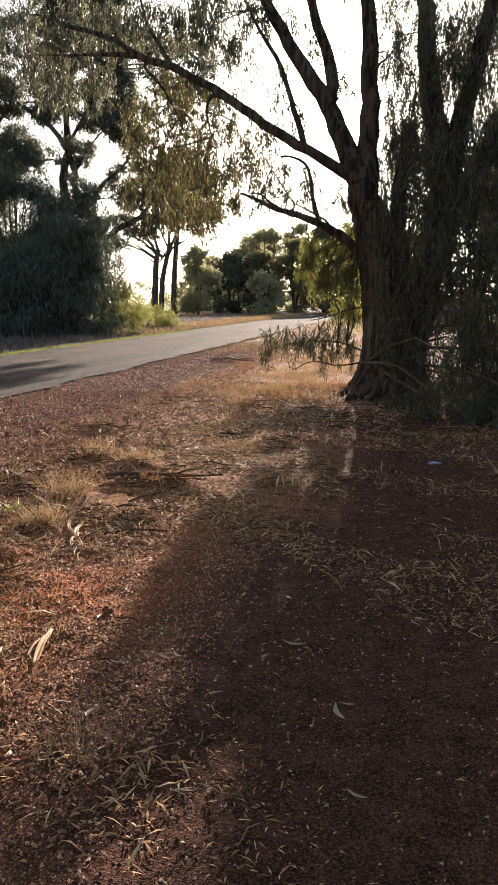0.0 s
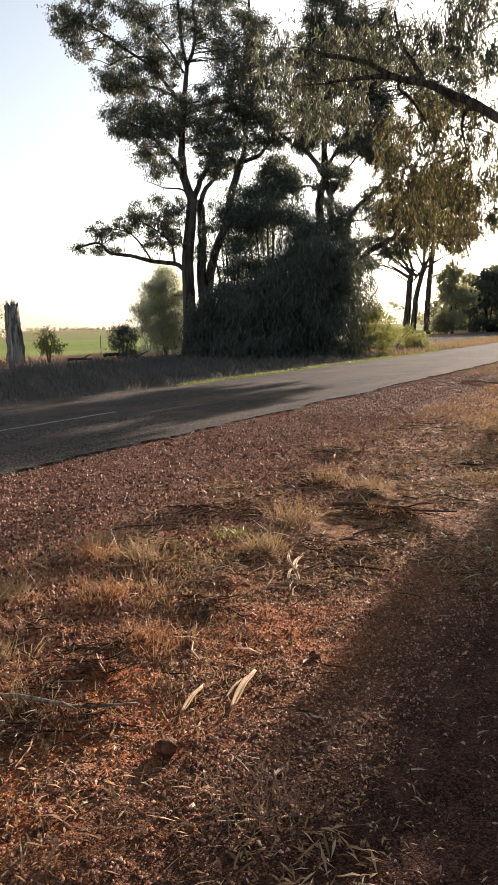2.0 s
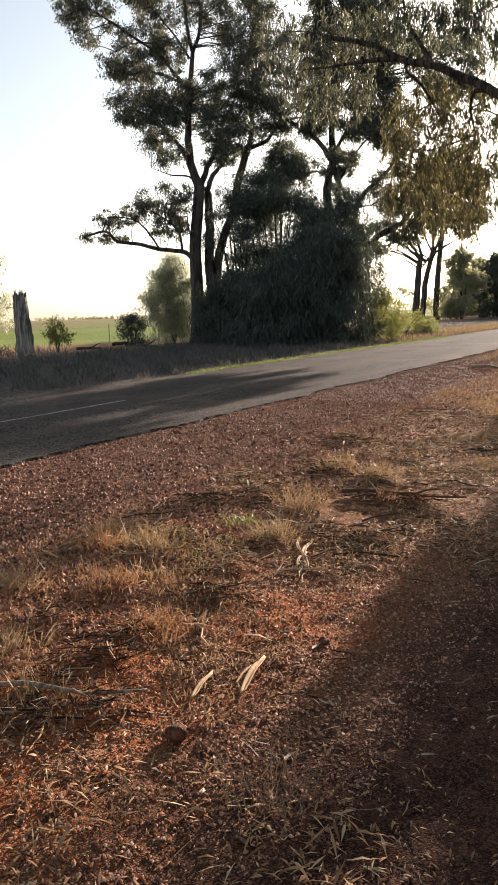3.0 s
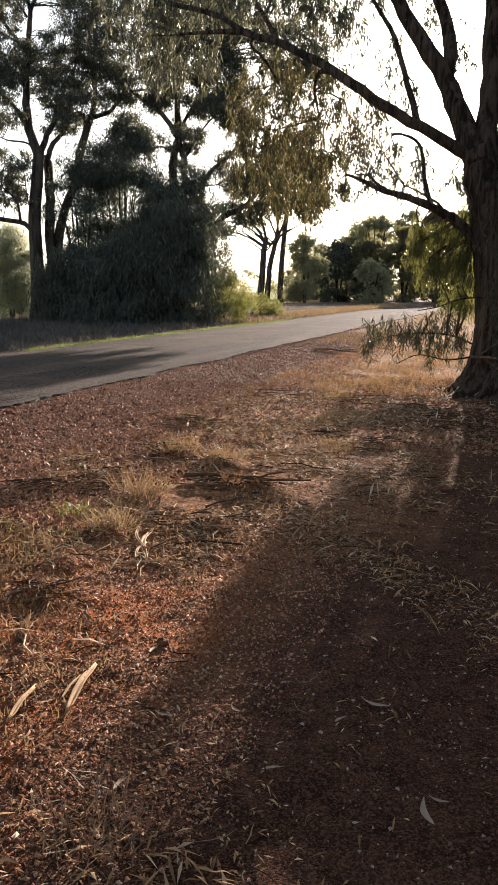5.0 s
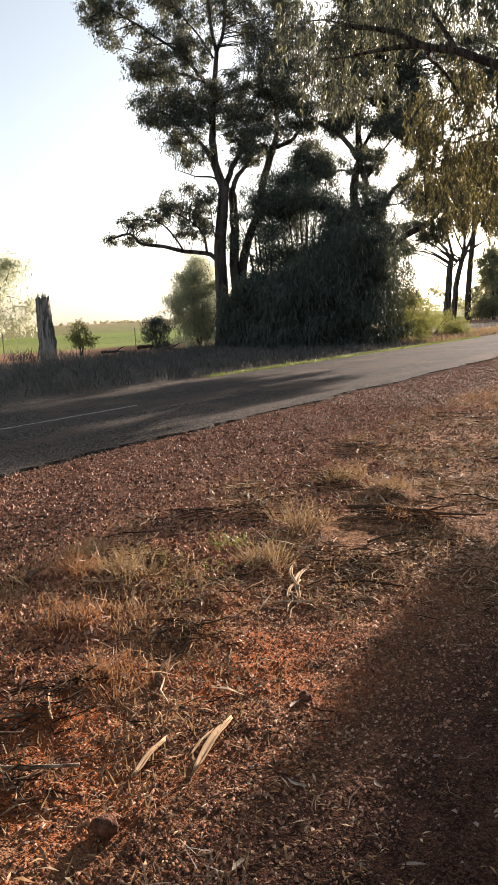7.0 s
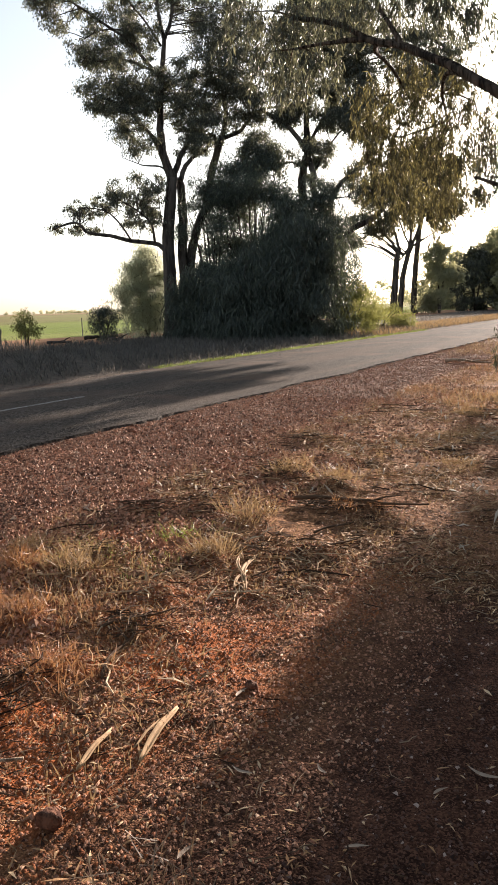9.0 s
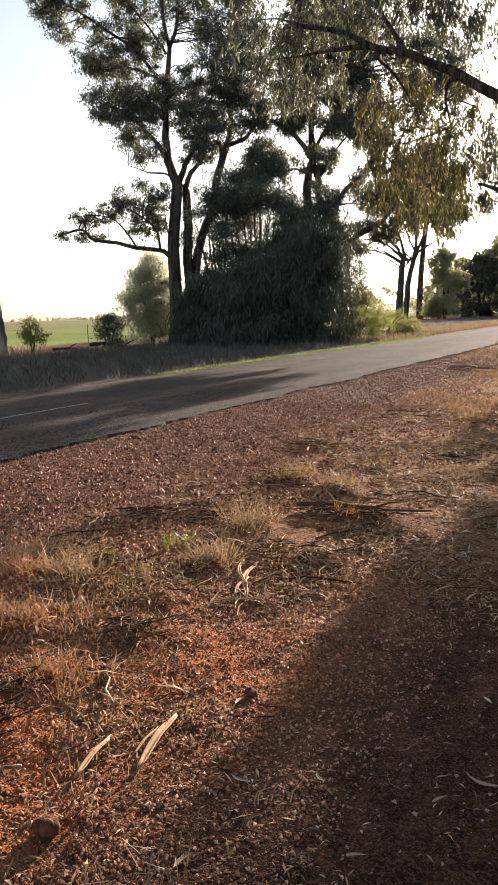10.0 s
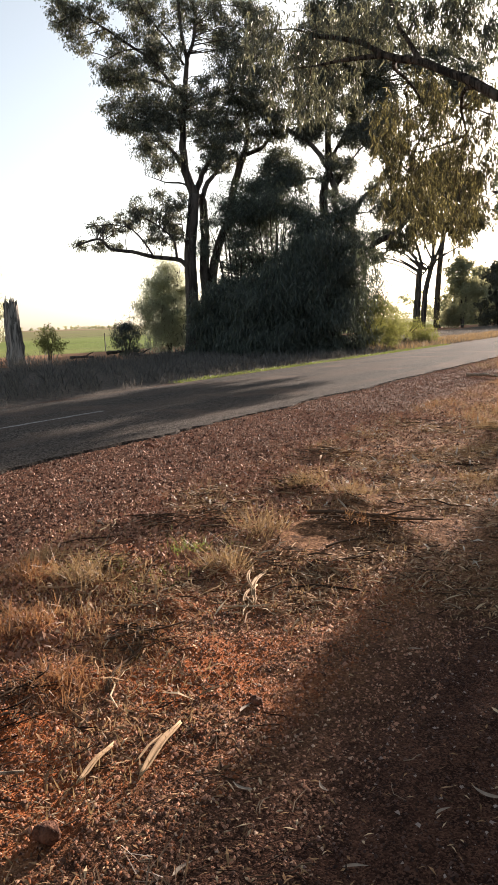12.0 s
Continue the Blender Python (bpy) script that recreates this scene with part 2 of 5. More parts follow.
def tube(pts, radii, sides=8, rough=0.0):
    """Rings round a line, closed at the thin end: vertices and quads."""
    p = np.asarray(pts, float)
    along = np.gradient(p, axis=0)
    along /= np.linalg.norm(along, axis=1)[:, None] + 1e-9
    side = np.cross(along, (0.31, 0.87, 0.12))
    side /= np.linalg.norm(side, axis=1)[:, None] + 1e-9
    up = np.cross(along, side)
    a = np.linspace(0, 2 * np.pi, sides, endpoint=False)
    r = np.asarray(radii, float)[:, None] * (1 + rough * rng.uniform(-1, 1, (len(p), sides)))
    v = p[:, None] + (np.cos(a)[None, :, None] * side[:, None] + np.sin(a)[None, :, None] * up[:, None]) * r[..., None]
    i, j = np.meshgrid(np.arange(len(p) - 1), np.arange(sides), indexing="ij")
    k = (j + 1) % sides
    f = np.stack([i * sides + j, i * sides + k, (i + 1) * sides + k, (i + 1) * sides + j], -1).reshape(-1, 4)
    if sides > 4:
        v = np.concatenate([v[:1] * 0.04 + p[:1, None] * 0.96, v, v[-1:] * 0.04 + p[-1:, None] * 0.96])
        i, j = np.meshgrid(np.arange(len(v) - 1), np.arange(sides), indexing="ij")
        k = (j + 1) % sides
        f = np.stack([i * sides + j, i * sides + k, (i + 1) * sides + k, (i + 1) * sides + j], -1).reshape(-1, 4)
    return v.reshape(-1, 3), f


def joined(pieces):
    """Arrays of several (vertices, faces) as one."""
    verts, faces, n = [], [], 0
    for v, f in pieces:
        verts.append(v)
        faces.append(f + n)
        n += len(v)
    return np.concatenate(verts), np.concatenate(faces)


def blades(base, way, length, width, curl=0.15):
    """Leaves as folded diamonds from base points along directions."""
    n = len(base)
    way = way / (np.linalg.norm(way, axis=1)[:, None] + 1e-9)
    side = np.cross(way, rng.normal(size=(n, 3)))
    side /= np.linalg.norm(side, axis=1)[:, None] + 1e-9
    over = np.cross(way, side)
    length, width = np.broadcast_to(length, n)[:, None], np.broadcast_to(width, n)[:, None]
    bend = over * length * curl * rng.uniform(-1, 1, (n, 1))
    v = np.stack([base, base + way * length * 0.45 + side * width / 2 + bend, base + way * length, base + way * length * 0.45 - side * width / 2 + bend], 1)
    return v.reshape(-1, 3), np.arange(4 * n).reshape(-1, 4)


def ball_points(n, flat=0.75, shell=0.45):
    d = rng.normal(size=(n, 3))
    d /= np.linalg.norm(d, axis=1)[:, None]
    return d * (rng.uniform(0, 1, (n, 1)) ** shell) * (1, 1, flat)


def puff_leaves(clumps, density, length, width, droop=0.6, spray=7, loose=0.6):
    """Bunches of leaves: each clump (x, y, z, radius) breaks up into small tufts with gaps between them; loose: the share of sprays that stray from the tufts."""
    out = []
    for x, y, z, r in clumps:
        lumps = max(5, int(13 * min(r, 1.6) / 0.9))
        k = max(6, int(density * r * r / spray))
        hearts = np.array((x, y, z)) + ball_points(lumps, 0.7, 0.28) * r * 0.8
        own = rng.integers(0, lumps, k)
        size = (r * rng.uniform(0.25, 0.5, lumps))[own][:, None]
        tips = hearts[own] + ball_points(k, 0.6, 0.5) * size
        stray = rng.uniform(0, 1, k) < loose
        tips[stray] = np.array((x, y, z)) + rng.normal(size=(stray.sum(), 3)) * (0.62 * r, 0.62 * r, 0.42 * r)
        base = np.repeat(tips, spray, 0) + rng.normal(size=(k * spray, 3)) * min(0.08 * r + 0.05, 0.16)
        way = rng.normal(size=base.shape) * (1 - droop * 0.5) + (0, 0, -droop * 1.6)
        n = len(base)
        out.append(blades(base, way, length * rng.uniform(0.6, 1.25, n), width * rng.uniform(0.7, 1.2, n)))
    return joined(out)


def strand_leaves(clumps, strands, drop, length, width, per=26, sway=0.16):
    """Weeping bunches: thin strands that hang from each clump, with leaves along them. Returns leaves and strand lines."""
    leaves, lines = [], []
    for x, y, z, r in clumps:
        k = max(4, int(strands * r / 0.45))
        top = np.array((x, y, z)) + ball_points(k, 0.9) * r
        fall = drop * rng.uniform(0.5, 1.3, k)
        drift = rng.normal(size=(k, 3)) * (sway, sway, 0)
        s = rng.uniform(0, 1, (k, per))
        base = top[:, None] + drift[:, None] * s[..., None] + np.array((0, 0, -1)) * (fall[:, None] * s)[..., None]
        base = base.reshape(-1, 3) + rng.normal(size=(k * per, 3)) * 0.02
        base = base[base[:, 2] > -0.02]
        way = rng.normal(size=base.shape) * 0.45 + (0, 0, -1)
        n = len(base)
        leaves.append(blades(base, way, length * rng.uniform(0.6, 1.3, n), width * rng.uniform(0.7, 1.3, n)))
        for a, b, d in zip(top, drift, fall):
            lines.append(tube(np.array([a, a + b * 0.5 + (0, 0, -d * 0.5), a + b + (0, 0, -d)]), [0.004, 0.003, 0.002], 3))
    return joined(leaves), lines


def tree_thing(name, at, label, category="tree", group=""):
    ob = new(name)
    ob.location = at
    ob.empty_display_size = 0.3
    return tagged(ob, label, category, group)


def limb_line(pts, r0, r1, steps=4, wobble=0.1):
    line = curve_points(pts, steps)
    s = np.linspace(0, 1, len(line))
    rad = r0 + (r1 - r0) * s
    line[1:-1] += rng.normal(size=line[1:-1].shape) * rad[1:-1, None] * wobble
    return line, rad


def reach(lines, clumps, thick, wiggle=0.12):
    """Boughs from the nearest limb to each clump, and twigs inside it."""
    nodes = np.concatenate([l for l, _ in lines])
    pieces = []
    for x, y, z, r in clumps:
        c = np.array((x, y, z))
        gap = np.linalg.norm((nodes - c) * (1, 1, 0.8), axis=1) + np.where(nodes[:, 2] > z + 0.3, 1.5, 0)
        a = nodes[gap.argmin()]
        d = np.linalg.norm(c - a)
        mid = (a + c) / 2 + rng.normal(size=3) * d * wiggle + (0, 0, d * 0.08)
        line = curve_points([a, mid, c], 2)
        pieces.append(tube(line, np.linspace(thick * (0.6 + 0.25 * d), thick * 0.45, len(line)), 4))
        for tip in ball_points(5 if r > 0.45 else 3, 0.8, 0.3) * r * 0.9:
            m = c + tip * 0.5 + rng.normal(size=3) * 0.08 * r
            pieces.append(tube(np.array([c - (0, 0, r * 0.25), m, c + tip]), [thick * 0.4, thick * 0.28, thick * 0.12], 3))
    return pieces


def trunk_and_limbs(parent, limbs, bark, sides=10, flare=1.5, rough=0.05):
    """The first limb is the trunk, with a flared foot; each of the others is a part of its own."""
    lines = []
    for i, (r0, r1, pts) in enumerate(limbs):
        line, rad = limb_line(pts, r0, r1, 9 if i == 0 else 4, 0.0 if i == 0 else 0.1)
        k = sides if r0 > 0.1 else 6
        if i == 0:
            rad = rad * (1 + (flare - 1) * np.exp(-np.maximum(line[:, 2], -0.05) / 0.36))
        v, f = tube(line, rad, k, rough * (0.4 if i == 0 else 1))
        if i == 0:
            # root ridges that run out into the ground
            v = v.reshape(-1, k, 3)
            mid = v.mean(1, keepdims=True)
            a = np.arctan2(v[..., 1] - mid[..., 1], v[..., 0] - mid[..., 0])
            low = np.exp(-np.maximum(v[..., 2], 0) / 0.35)
            ridge = 1 + 0.16 * low * np.sin(a * 5 + 0.6) + 0.1 * low * np.sin(a * 8 + 2) + 0.025 * np.sin(a * 7 + v[..., 2] * 1.5)
            v[..., :2] = mid[..., :2] + (v - mid)[..., :2] * ridge[..., None]
            v = v.reshape(-1, 3)
        mesh_object("trunk" if i == 0 else "limb", v, f, bark, parent, True)
        lines.append((line, rad))
    return lines


# ---- ground and road ----
def ground_height(x, y):
    """Gentle relief: a crowned road bed, a soft rough beyond it, and small humps on the verge."""
    def wave(a, b, ph):
        return np.sin(x * a + ph) * np.cos(y * b + ph * 1.7)
    near = np.exp(-((x + 3) / 9) ** 2 - ((y - 6) / 16) ** 2)
    h = near * (0.012 * wave(2.1, 1.7, 0.4) + 0.008 * wave(5.3, 4.1, 1.1) + 0.006 * wave(9.7, 8.3, 2.0))
    h = h + 0.03 * np.exp(-((x + 3.3) / 1.2) ** 2) * np.exp(-((y - 5) / 5) ** 2)
    rough = 1 / (1 + np.exp(np.clip((x + 14.0) * 2.0, -60, 60)))
    h = h + rough * np.exp(-((x + 20) / 12) ** 2) * (0.06 + 0.05 * wave(1.1, 0.9, 0.7))
    bed = np.exp(-np.minimum(((x + 9.8) / 2.76) ** 20, 60.0))
    return h * (1 - bed) - 0.02 * bed


LATTICE = np.random.default_rng(3).uniform(-1, 1, (256, 256))


def lattice_noise(x, y, f):
    """Smooth random relief between -1 and 1, with f cells a metre."""
    u, v = np.asarray(x * f + 31.7, float), np.asarray(y * f + 11.3, float)
    i, j = np.floor(u).astype(int), np.floor(v).astype(int)
    a, b = u - i, v - j
    a, b = a * a * (3 - 2 * a), b * b * (3 - 2 * b)
    p, q = LATTICE[i % 256, j % 256], LATTICE[(i + 1) % 256, j % 256]
    r, t = LATTICE[i % 256, (j + 1) % 256], LATTICE[(i + 1) % 256, (j + 1) % 256]
    return (p * (1 - a) + q * a) * (1 - b) + (r * (1 - a) + t * a) * b


# low mounds of soil and litter: x, y, height, reach
MOUNDS = [(-3.1, 6.35, 0.05, 0.2), (-2.95, 5.6, 0.045, 0.16), (-3.54, 5.0, 0.055, 0.2), (-3.9, 4.9, 0.04, 0.18), (-2.97, 7.7, 0.05, 0.2), (-3.5, 7.9, 0.05, 0.2), (-2.77, 4.05, 0.035, 0.16), (-3.3, 4.4, 0.04, 0.2), (-2.75, 3.65, 0.04, 0.14), (-2.45, 3.25, 0.03, 0.12), (-3.7, 6.6, 0.05, 0.24), (-4.0, 6.3, 0.04, 0.24)]
MOUNDS += [(-3.65, 8.05, 0.05, 0.26), (-4.1, 9.7, 0.06, 0.3), (-2.7, 6.85, 0.05, 0.2), (-2.4, 7.0, 0.05, 0.18), (-3.5, 5.35, 0.04, 0.16), (-2.7, 4.5, 0.04, 0.16), (-2.34, 5.97, 0.05, 0.14), (-1.7, 11.5, 0.06, 0.4), (-1.2, 11.0, 0.05, 0.4), (-1.8, 9.1, 0.05, 0.3), (-3.25, 3.8, 0.045, 0.16), (-2.85, 4.95, 0.04, 0.14)]


def ground_top(x, y):
    """The ground with its clods and hollows: coarse in the litter belt, gravelly on the shoulder, trodden on the path."""
    near = np.exp(-(((x + 2.8) / 4.4) ** 8) - ((y - 8) / 9.5) ** 8)
    belt = np.exp(-(((x + 3.1 + 0.5 * lattice_noise(x, y, 0.7)) / 1.15) ** 2)) + 0.7 * np.exp(-(((x + 1.2) / 2.2) ** 2) - ((y - 11.5) / 2.6) ** 2)
    rough = lattice_noise(x, y, 24.0) * (0.0048 + 0.001 * belt) + lattice_noise(x, y, 11.0) * (0.004 + 0.004 * belt)
    rough = rough + np.abs(lattice_noise(x, y, 4.3)) * 0.016 * belt + np.abs(lattice_noise(x, y, 2.3)) * 0.02 * belt + lattice_noise(x, y, 1.6) * 0.008
    for mx, my, h, r in MOUNDS:
        rough = rough + h * np.exp(-(((x - mx) / r) ** 2) - ((y - my) / (r * 0.75)) ** 2)
    return ground_height(x, y) + near * rough


def spread_lines(a, b, fine, n, reach_m):
    """Grid lines: even between a and b, then wider and wider out to the horizon."""
    k = np.log(reach_m / fine * 0.18 + 1) / n
    out = np.cumsum(fine * np.exp(k * np.arange(1, n + 1)))
    out = out * reach_m / out[-1]
    return np.concatenate([a - out[::-1], np.arange(a, b, fine), b + out])


xs, ys = spread_lines(-7.0, 1.5, 0.032, 62, 2600), spread_lines(2.2, 8.0, 0.026, 56, 2600)
ys = np.concatenate([ys[ys < 8.0], np.arange(8.0, 15.5, 0.05), 15.5 + ys[ys >= 8.0] - 8.0])
gx, gy = np.meshgrid(xs, ys, indexing="ij")
gi, gj = np.meshgrid(np.arange(len(xs) - 1), np.arange(len(ys) - 1), indexing="ij")
gn = len(ys)
gf = np.stack([gi * gn + gj, (gi + 1) * gn + gj, (gi + 1) * gn + gj + 1, gi * gn + gj + 1], -1).reshape(-1, 4)
ground = mesh_object("ground", np.stack([gx, gy, ground_top(gx, gy)], -1).reshape(-1, 3), gf, EARTH, None, True)
tagged(ground, "red-brown gravelly verge with dead grass and a green field", "ground", kind="structure")


def build_road():
    """A sealed lane with a cambered top, ragged edges and a thin broken shoulder."""
    ys = np.concatenate([np.arange(-40, 60, 0.12), np.arange(60, 190, 2.0)])
    cross = np.array([-12.65, -12.6, -11.2, -9.8, -8.4, -7.05, -7.02])
    camber = np.array([-0.08, 0.004, 0.04, 0.055, 0.042, 0.024, -0.06])
    v = np.zeros((len(ys), len(cross), 3))
    v[..., 0], v[..., 1], v[..., 2] = cross, ys[:, None], camber
    rag = np.cumsum(rng.normal(size=(len(ys), 2)) * 0.02, 0)
    rag -= np.stack([np.convolve(np.pad(r, 20, mode="edge"), np.ones(41) / 41, "valid") for r in rag.T], 1)
    rag += rng.normal(size=rag.shape) * 0.012
    v[:, :2, 0] += rag[:, :1]
    v[:, -2:, 0] += rag[:, 1:]
    bend = np.maximum(ys - 85, 0) ** 2 * 0.004
    v[..., 0] += bend[:, None]
    i, j = np.meshgrid(np.arange(len(ys) - 1), np.arange(len(cross) - 1), indexing="ij")
    k = len(cross)
    f = np.stack([i * k + j, i * k + j + 1, (i + 1) * k + j + 1, (i + 1) * k + j], -1).reshape(-1, 4)
    ob = mesh_object("road", v.reshape(-1, 3), f, ASPHALT, None, False)
    return tagged(ob, "narrow sealed country road with ragged worn edges", "road", kind="structure")


def centre_dash(road, y0, y1):
    """One worn painted dash along the crown of the road."""
    ys = np.arange(y0, y1, 0.1)
    half = 0.045 + rng.normal(size=(len(ys), 2)) * 0.01
    v = np.stack([np.stack([-9.8 - half[:, 0], ys, np.full(len(ys), 0.0575)], 1), np.stack([-9.8 + half[:, 1], ys, np.full(len(ys), 0.0575)], 1)], 1)
    i = np.arange(len(ys) - 1)[:, None] * 2
    tagged(mesh_object("painted_dash", v.reshape(-1, 3), i + [0, 1, 3, 2], WORN_PAINT, road), "worn white painted centre dash")


road_lane = build_road()
centre_dash(road_lane, 5.0, 12.7)
centre_dash(road_lane, -9.0, -1.5)

# ---- the big tree beside the path ----
big = tree_thing("roadside_tree", (-0.75, 13.9, -0.03), "large rough-barked tree with spreading limbs and weeping foliage")
big_limbs = [
    (0.45, 0.40, [(0.03, 0.0, -0.12), (0.03, 0.0, 0.2), (0.03, 0.0, 0.58), (0.0, 0.0, 1.32), (-0.08, 0.0, 2.1), (-0.16, 0.0, 2.6)]),
    (0.33, 0.22, [(-0.1, 0.0, 1.9), (-0.29, 0.0, 2.75), (-0.43, 0.0, 3.23), (-0.55, 0.0, 3.6)]),
    (0.095, 0.04, [(-0.5, 0.0, 3.48), (-0.87, -0.2, 3.67), (-1.47, -0.4, 4.0), (-2.15, -0.5, 4.44), (-2.9, -0.1, 5.0), (-3.7, 0.4, 5.48), (-4.45, 0.9, 5.85), (-5.15, 1.4, 6.34), (-6.2, 1.85, 6.77)]),
    (0.18, 0.07, [(-0.52, 0.0, 3.45), (-0.82, 0.18, 4.19), (-1.07, 0.37, 4.72), (-1.61, 0.56, 5.57), (-2.1, 0.75, 6.4), (-2.5, 0.94, 7.3)]),
]
big_limbs += [
    (0.12, 0.05, [(-1.05, 0.37, 4.68), (-1.02, 0.58, 5.24), (-1.25, 0.87, 5.95), (-1.5, 1.16, 6.76), (-1.75, 1.45, 7.5)]),
    (0.19, 0.1, [(-0.42, 0.0, 3.15), (-0.39, 0.29, 4.02), (-0.4, 0.5, 5.0), (-0.45, 0.7, 6.0), (-0.56, 1.0, 7.15)]),
    (0.36, 0.22, [(0.2, 0.2, 0.55), (0.46, 0.3, 1.68), (0.73, 0.4, 2.49), (0.86, 0.42, 3.11), (0.75, 0.5, 3.83)]),
    (0.2, 0.12, [(0.75, 0.5, 3.8), (0.61, 0.6, 4.73), (0.5, 0.8, 5.64), (0.36, 1.0, 6.9)]),
    (0.19, 0.1, [(0.86, 0.4, 3.2), (1.0, 0.3, 4.13), (1.14, 0.23, 4.78), (1.3, 0.0, 5.52), (1.48, -0.27, 6.33)]),
]
big_limbs += [
    (0.18, 0.08, [(0.95, 0.4, 2.9), (1.36, 0.33, 3.78), (1.7, 0.24, 4.5), (2.13, 0.0, 5.31)]),
    (0.1, 0.02, [(-0.3, 0.0, 2.05), (-0.57, -0.08, 2.42), (-0.82, -0.16, 2.65), (-1.09, -0.24, 2.8), (-1.44, -0.31, 2.95), (-1.79, -0.39, 3.04), (-2.14, -0.47, 3.21), (-2.35, -0.55, 3.28)]),
    (0.045, 0.012, [(-1.11, -0.22, 2.8), (-1.21, -0.26, 3.12), (-1.27, -0.31, 3.56), (-1.37, -0.35, 3.74), (-1.57, -0.39, 3.83), (-1.73, -0.43, 3.84)]),
    (0.03, 0.01, [(-1.71, -0.33, 3.03), (-1.9, -0.3, 3.15), (-2.07, -0.27, 3.29), (-2.27, -0.25, 3.32)]),
    (0.03, 0.01, [(-0.92, -0.12, 2.72), (-1.06, -0.05, 2.89), (-1.34, 0.01, 3.06), (-1.58, 0.07, 3.18)]),
]
big_limbs += [
    (0.014, 0.006, [(-0.3, -0.31, 0.64), (-0.76, -0.52, 0.58), (-1.15, -0.72, 0.66), (-1.44, -0.93, 0.54)]),
    (0.014, 0.006, [(-0.2, -0.31, 1.5), (-0.61, -0.41, 1.47), (-0.91, -0.52, 1.36), (-1.21, -0.62, 1.3)]),
    (0.06, 0.02, [(-1.35, -0.33, 3.96), (-1.57, 0.0, 4.6), (-1.82, 0.26, 5.33), (-2.2, 0.45, 5.97), (-2.58, 0.74, 6.7)]),
    (0.05, 0.02, [(-3.7, 0.4, 5.48), (-3.94, 0.6, 5.87), (-4.27, 0.9, 6.34), (-4.5, 1.2, 7.0)]),
    (0.05, 0.02, [(-4.45, 0.9, 5.85), (-5.2, 1.28, 6.03), (-6.14, 1.66, 6.17)]),
    (0.05, 0.015, [(-4.2, 0.7, 5.7), (-4.6, 1.8, 5.9), (-4.6, 2.8, 5.8), (-4.5, 3.6, 5.4)]),
]
big_limbs += [
    (0.05, 0.015, [(-2.6, 0.0, 4.8), (-3.2, 1.2, 5.2), (-3.6, 2.4, 5.2), (-3.7, 3.2, 4.9)]),
    (0.016, 0.006, [(-0.3, 0.1, 0.72), (-0.85, 0.2, 0.92), (-1.6, 0.2, 0.9), (-2.1, 0.25, 0.75)]),
    (0.17, 0.09, [(0.1, 0.05, 1.9), (0.07, 0.1, 2.5), (0.1, 0.1, 3.2), (0.17, 0.12, 3.75), (0.24, 0.15, 4.3)]),
]
big_lines = trunk_and_limbs(big, big_limbs, BARK_DARK, 22, 2.0, 0.06)
arm_clumps = [(-7.0, 1.8, 7.0, 0.55), (-6.3, 1.9, 6.6, 0.44), (-7.0, 2.3, 6.3, 0.34), (-6.1, 1.9, 7.0, 0.49), (-5.2, 1.4, 6.7, 0.47), (-4.6, 1.1, 6.6, 0.41), (-4.1, 0.9, 6.6, 0.36), (-6.5, 2.4, 5.9, 0.39), (-5.7, 1.9, 6.0, 0.33), (-2.6, 0.4, 5.9, 0.28), (-3.1, 0.6, 6.2, 0.32), (-3.6, 0.8, 6.4, 0.34), (-2.9, 0.5, 6.7, 0.28), (-3.4, 0.9, 6.9, 0.32), (-2.3, 0.5, 6.4, 0.24)]
back_clumps = [(-5.2, 3.4, 5.6, 0.48), (-4.7, 3.4, 5.1, 0.54), (-4.0, 2.9, 5.4, 0.52), (-3.4, 2.9, 4.9, 0.49), (-4.2, 3.4, 4.5, 0.54), (-5.1, 3.9, 4.5, 0.49), (-3.5, 2.9, 4.2, 0.44), (-2.9, 2.4, 4.4, 0.39), (-2.4, 1.9, 4.7, 0.35), (-4.8, 3.9, 3.8, 0.43), (-3.9, 3.4, 3.6, 0.38), (-5.3, 3.9, 5.0, 0.43), (-4.5, 3.4, 6.0, 0.38), (-3.2, 2.4, 5.4, 0.34), (-2.3, 1.9, 4.1, 0.24)]
inner_clumps = [(-1.8, 0.3, 4.9, 0.25), (-1.8, 0.3, 5.4, 0.19), (-1.5, 0.3, 4.6, 0.17), (-1.8, 1.0, 6.4, 0.22), (-1.4, 0.8, 5.9, 0.2), (-0.9, 0.6, 5.3, 0.16), (-3.0, 0.5, 6.1, 0.14), (-0.7, 0.4, 3.3, 0.18)]
inner_clumps += [(-2.24, 0, 3.72, 0.17), (-1.97, -0.13, 3.54, 0.19), (-1.71, 0, 3.7, 0.19), (-1.45, -0.25, 3.44, 0.19), (-1.22, -0.25, 3.26, 0.17), (-2.03, -0.05, 3.32, 0.15), (-1.78, 0.13, 3.38, 0.17), (-1.36, -0.27, 3.65, 0.15), (-1.57, 0, 3.17, 0.13), (-1.21, 0.03, 3.61, 0.13), (-0.81, 0.1, 3.43, 0.15), (-0.66, 0, 3.15, 0.13)]
